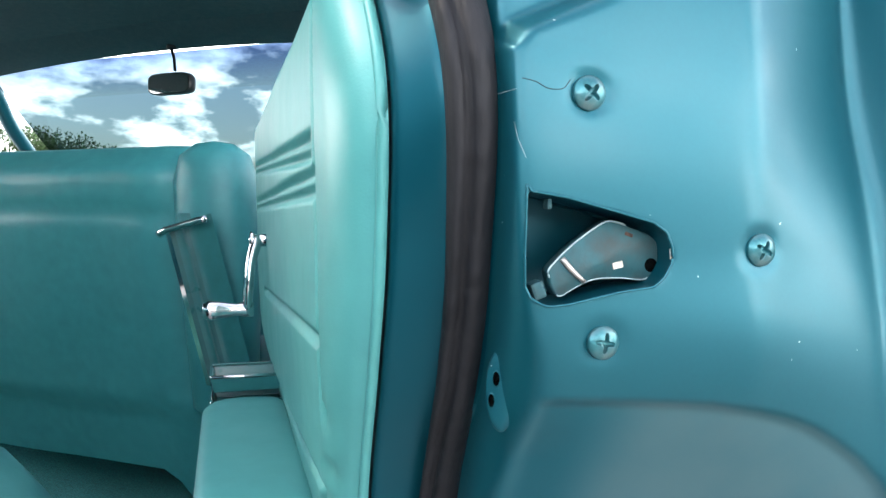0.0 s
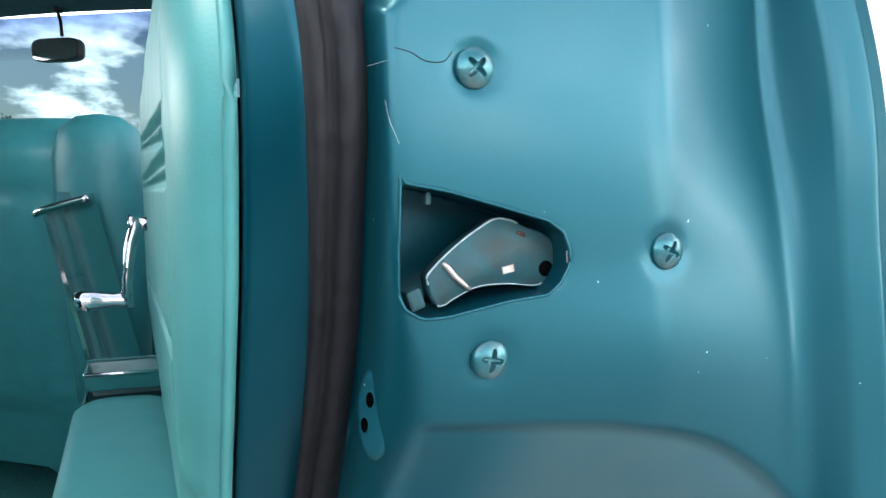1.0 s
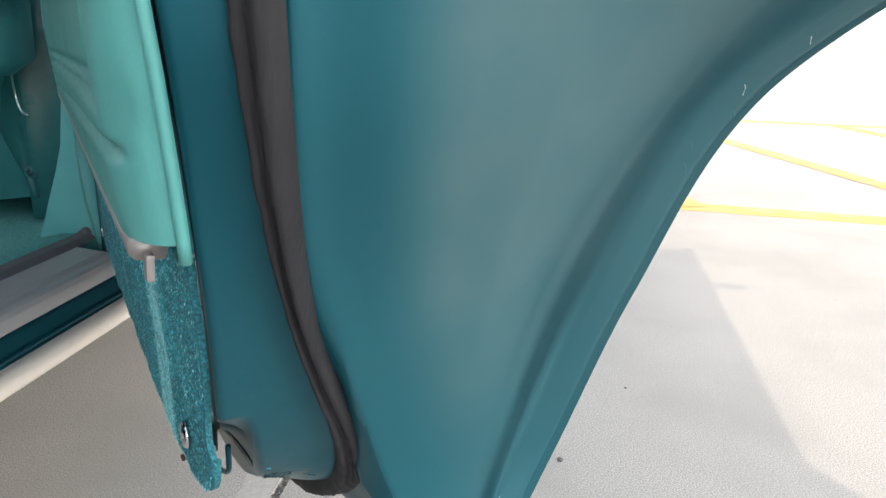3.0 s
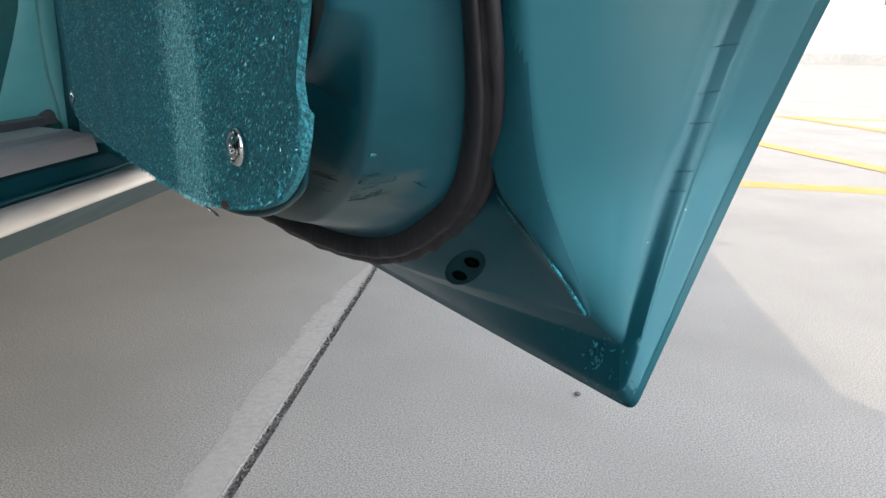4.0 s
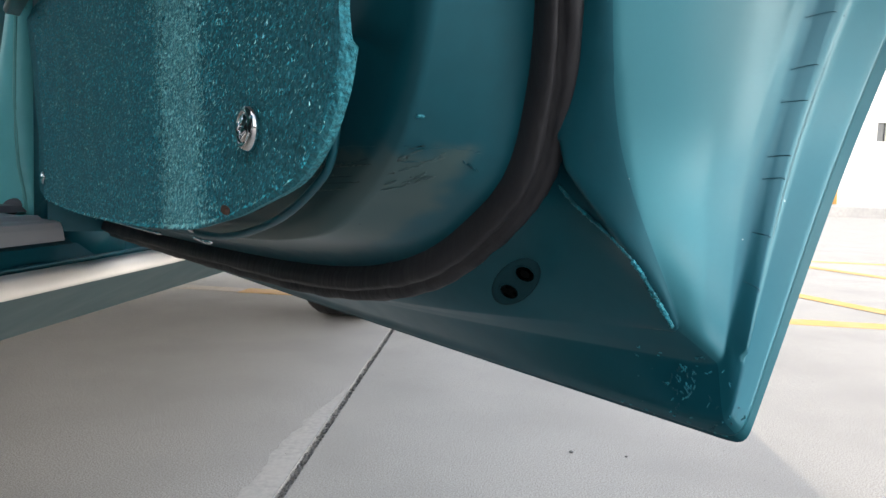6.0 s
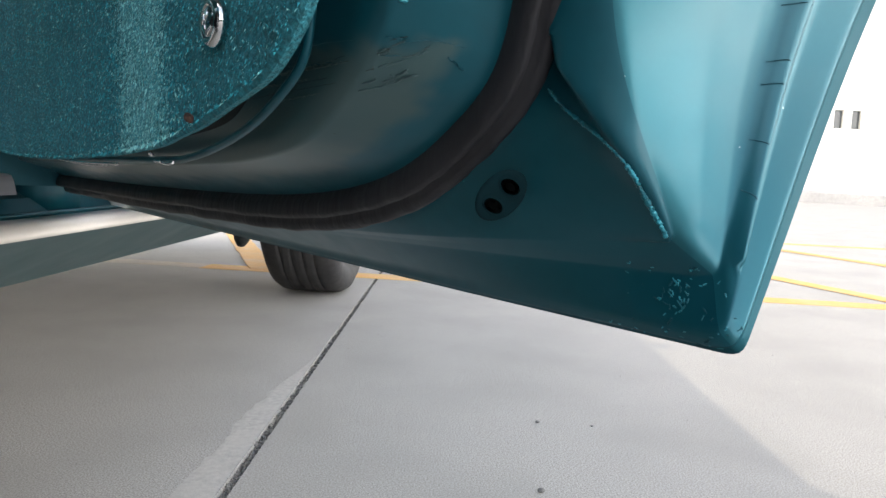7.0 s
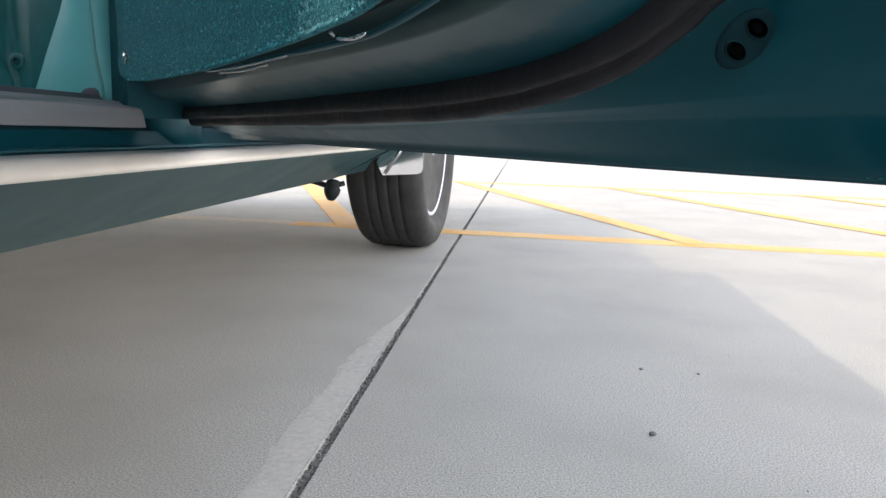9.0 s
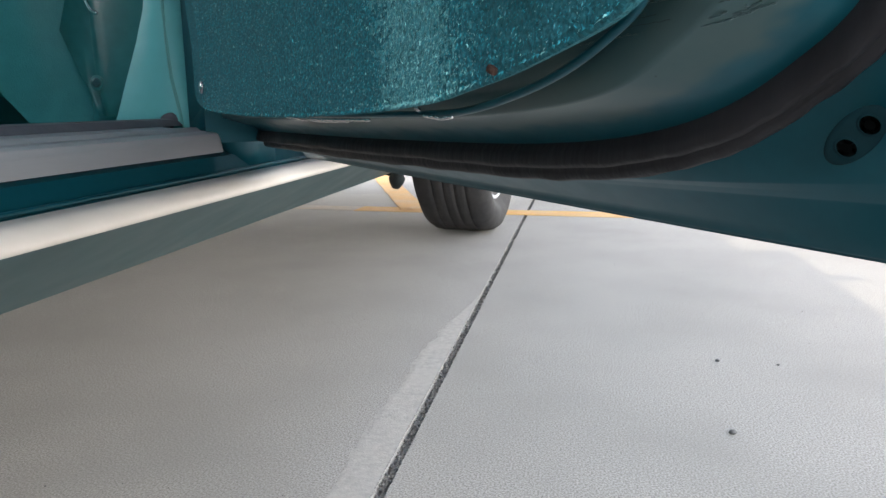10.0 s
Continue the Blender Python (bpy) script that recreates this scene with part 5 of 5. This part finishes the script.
wheel(-.165, 1.655, 1)
wheel(-1.695, 1.655, -1)
wheel(-.165, -1.01, 1)
wheel(-1.695, -1.01, -1)
tail = []
for y, q in ((.955, 0.0), (1.02, .25), (1.12, .6), (1.24, 1.0)):
    tail.append([(x + .93 - q * .085 * (x > -.15), y, z) for x, z in ((-.105, .316), (-.074, .3075), (-.076, .300), (-.188, .242), (-.205, .24), (-.215, .247), (-.13, .30))])
loft("rocker_tail", tail, ROCKER, car, "tapered teal end of the rocker panel", smooth=False)
guard = []
for y in (1.288, 1.292):
    guard.append([(.93 + x, y, z) for x, z in ((-.142, .312), (-.050, .316), (-.050, .250), (-.053, .241), (-.062, .236), (-.152, .230), (-.168, .262))])
loft("stone_guard", guard, CHROME, car, "polished metal stone guard behind the front wheel", smooth=False)
tube("guard_rib", [(.93 - .096, 1.284, .312), (.93 - .118, 1.282, .275), (.93 - .146, 1.284, .236)], .0045, CHROME, car, sides=8)
tube("suspension_arm", spline([(.56, 1.30, .215), (.60, 1.30, .206), (.64, 1.30, .198), (.675, 1.31, .205)], 12), .007, DARK, car)
turned("ball_joint", [(.0, -.030), (.012, -.027), (.019, -.012), (.022, .0), (.015, .012), (.018, .022), (.0, .03)], DARK, car, sides=14, m=pose(.645, 1.30, .188, 25, 15, 0))

# ---- inside the car ----


def seat_back(x0, x1, name, label):
    rows = []
    for u in np.linspace(0, 1, 40):
        row = []
        for v in np.linspace(0, 1, 44):
            x = x0 + (x1 - x0) * v
            bottom = .360 + .055 * ease((.525 - x) / .05)
            z = bottom + (.93 - bottom) * u
            lean = .19 * (.93 - z)
            side = min(v, 1 - v) * (x1 - x0)
            rnd = ease(side / .05)
            y = .02 + lean + .05 * (1 - rnd) + (.012 * math.exp(-((z - .833) / .006) ** 2)) + .006 * noise.noise((x * 6, z * 9, 2)) + .012 * math.exp(-((z - .520 - .006 * math.sin(x * 5)) / .007) ** 2) + .016 * (z < .518)
            y += .05 * ease((z - .875) / .055) ** 2
            row.append((x, y, z if u < 1 else z))
        rows.append(row)
    top = rows[-1]
    for k in range(1, 9):
        a = k / 8 * math.pi * .6
        rows.append([(p[0], p[1] + .06 * math.sin(a), p[2] + .012 * math.sin(a * 1.6) - .02 * (1 - math.cos(a))) for p in top])
    rows.append([(p[0], p[1] + .03, .45) for p in rows[-1]])
    return obj(name, [p for r in rows for p in r], grid_faces(len(rows), 44), VINYL_DARK, car, label)


seat = seat_back(-.72, .585, "front_seat", "dark teal vinyl front bench seat with piped seams")
bol = []
for z, r in ((.525, .02), (.545, .044), (.70, .052), (.80, .056), (.88, .056), (.918, .046), (.934, .026), (.938, .004)):
    bol.append([(.620 + r * 1.16 * math.cos(a), .075 + .10 * (.93 - z) * .5 + r * .9 * math.sin(a), z) for a in np.linspace(0, 2 * math.pi, 24, endpoint=False)])
loft("side_bolster", bol, VINYL_DARK, seat, "rounded teal vinyl seat side")
for k, (xa, xb) in enumerate(((.586, .599), (.611, .620))):
    bar = [[(xa + .045 * (1 - u), .006 + .05 * (1 - u) * .6, .592 + .225 * u + .018 * k), (xb + .045 * (1 - u), .000 + .05 * (1 - u) * .6, .592 + .225 * u + .018 * k), (xb + .045 * (1 - u), .02 + .03 * (1 - u), .592 + .225 * u + .018 * k), (xa + .045 * (1 - u), .02 + .03 * (1 - u), .592 + .225 * u + .018 * k)] for u in np.linspace(0, 1, 8)]
    loft("side_moulding", bar, CHROME, seat, "narrow chrome moulding", smooth=False)
face = [[(.590 + .045 * (1 - u), .010 + .03 * (1 - u), .592 + .225 * u), (.662 + .045 * (1 - u), .012 + .03 * (1 - u), .610 + .225 * u)] for u in np.linspace(0, 1, 8)]
obj("side_shield", [p for r in face for p in r], grid_faces(8, 2), COVER, seat, "glossy dark seat side shield")
tube("shield_cap", spline([(.584, .0, .806), (.60, -.003, .812), (.64, -.003, .822), (.664, .0, .828)], 10), .0055, CHROME, seat, sides=8)
cush = [[(x, y, z) for x in np.linspace(-.72, .575, 12)] for y, z in ((.36, .345), (.34, .39), (.24, .44), (.21, .53), (.30, .56), (.45, .56), (.60, .53), (.63, .40), (.63, .34))]
obj("cushion", [p for r in cush for p in r], grid_faces(9, 12), VINYL_DARK, seat)
side_panel = [[(.585 + dx, y, z) for dx, z in ((-.030, .400), (-.004, .425), (.004, .47), (.004, .56), (-.01, .66))] for y in np.linspace(.205, .60, 8)]
obj("base_shield", [p for r in side_panel for p in r], grid_faces(8, 5), VINYL_DARK, seat)
hinge_cover = []
for z, x0, xr, x1 in ((.366, .600, .608, .618), (.380, .596, .606, .628), (.40, .588, .604, .642), (.442, .569, .604, .656), (.49, .549, .604, .668), (.56, .530, .600, .68), (.64, .52, .597, .68)):
    deep = .004 + .010 * ease((z - .36) / .06)
    xr += .005
    hinge_cover.append([(x0, .162, z), (x0 + .004, .154, z), (max(xr - .018, x0 + .006), .158, z), (xr - .008, .165 - deep * .4, z), (xr - .002, .163 - deep, z), (xr + .004, .163 - deep, z), (xr + .010, .165 - deep * .5, z), (x1 - .006, .170, z), (x1, .182, z), (x0, .22, z)])
loft("hinge_cover", hinge_cover, COVER, seat, "glossy dark green seat hinge cover with a raised rib")
tube("cover_moulding", spline([(.600, .150, .56), (.602, .150, .50), (.608, .149, .478), (.616, .150, .472)], 14), .0022, CHROME, seat, sides=8)
turned("screw_ring", [(.0, 0), (.0078, 0), (.0078, .0012), (.0066, .0018), (.0, .0012)], COVER, seat, "", 20, Matrix.Translation((.6085, .1500, .4015)) @ pose(0, 0, 0, 90, 0, 0))
cross_head_screw("cover_screw", .0050, .003, LATCH, seat, Matrix.Translation((.6085, .1490, .4015)) @ pose(0, 0, 0, 90, 0, 0))

rs = []
for y, z in ((-.30, .40), (-.315, .50), (-.33, .575), (-.36, .612), (-.42, .628), (-.60, .625), (-.85, .600), (-.90, .62), (-.98, .80), (-1.05, .95)):
    rs.append([(x, y + .075 - .085 * (abs(x) / .77) ** 10, z - .030 * (abs(x) / .775) ** 12) for x in np.linspace(-.77, .77, 30)])
obj("rear_seat", [p for r in rs for p in r], grid_faces(len(rs), 30), VINYL, car, "light teal vinyl rear bench seat")

mirror = turned("rear_view_mirror", [(.0, 0), (.012, .002), (.012, .014), (.0, .016)], BLACK, None, "black rear-view mirror on a thin stalk", 16, pose(-.93, .70, 1.235, 0, 0, 0))
tagged(mirror, "", "mirror")
tube("stalk", spline([(0, 0, 0), (.012, -.006, -.02), (.02, -.012, -.055)], 8), .004, BLACK, mirror)
head_ring = []
for y, q in ((-.014, .96), (-.010, 1.0), (.004, 1.0), (.016, .9), (.022, .6)):
    head_ring.append([(.012 + .066 * q * math.copysign(abs(math.cos(a)) ** .45, math.cos(a)), y - .014, -.088 + .027 * q * math.copysign(abs(math.sin(a)) ** .5, math.sin(a))) for a in np.linspace(0, 2 * math.pi, 32, endpoint=False)])
loft("housing", head_ring, BLACK, mirror)
MIRROR_GLASS = material("mirror_glass", (0.55, 0.56, 0.56), 0.03, 1.0, 0.02, 10)
obj("mirror_glass", [(.012 + .062 * math.copysign(abs(math.cos(a)) ** .45, math.cos(a)), -.0285, -.088 + .023 * math.copysign(abs(math.sin(a)) ** .5, math.sin(a))) for a in np.linspace(0, 2 * math.pi, 32, endpoint=False)], [tuple(range(32))], MIRROR_GLASS, mirror, smooth=False)


def sun_visor(x0, x1, label):
    rows = [[(x, y, z) for y, z in ((.70, 1.262), (.695, 1.268), (.60, 1.302), (.53, 1.318), (.525, 1.312), (.595, 1.292))] for x in np.linspace(x0, x1, 14)]
    ob = loft("sun_visor", rows, HEADLINER, None, label)
    tagged(ob, "", "sun visor", "sun visors")


sun_visor(-1.42, -.98, "grey teal padded sun visor folded up")
sun_visor(-.88, -.46, "grey teal padded sun visor folded up")

# pieces of door fittings hang directly under the door
for fitting in list(door.children):
    for piece in list(fitting.children):
        piece.matrix_basis = fitting.matrix_basis @ piece.matrix_basis
        piece.parent = door
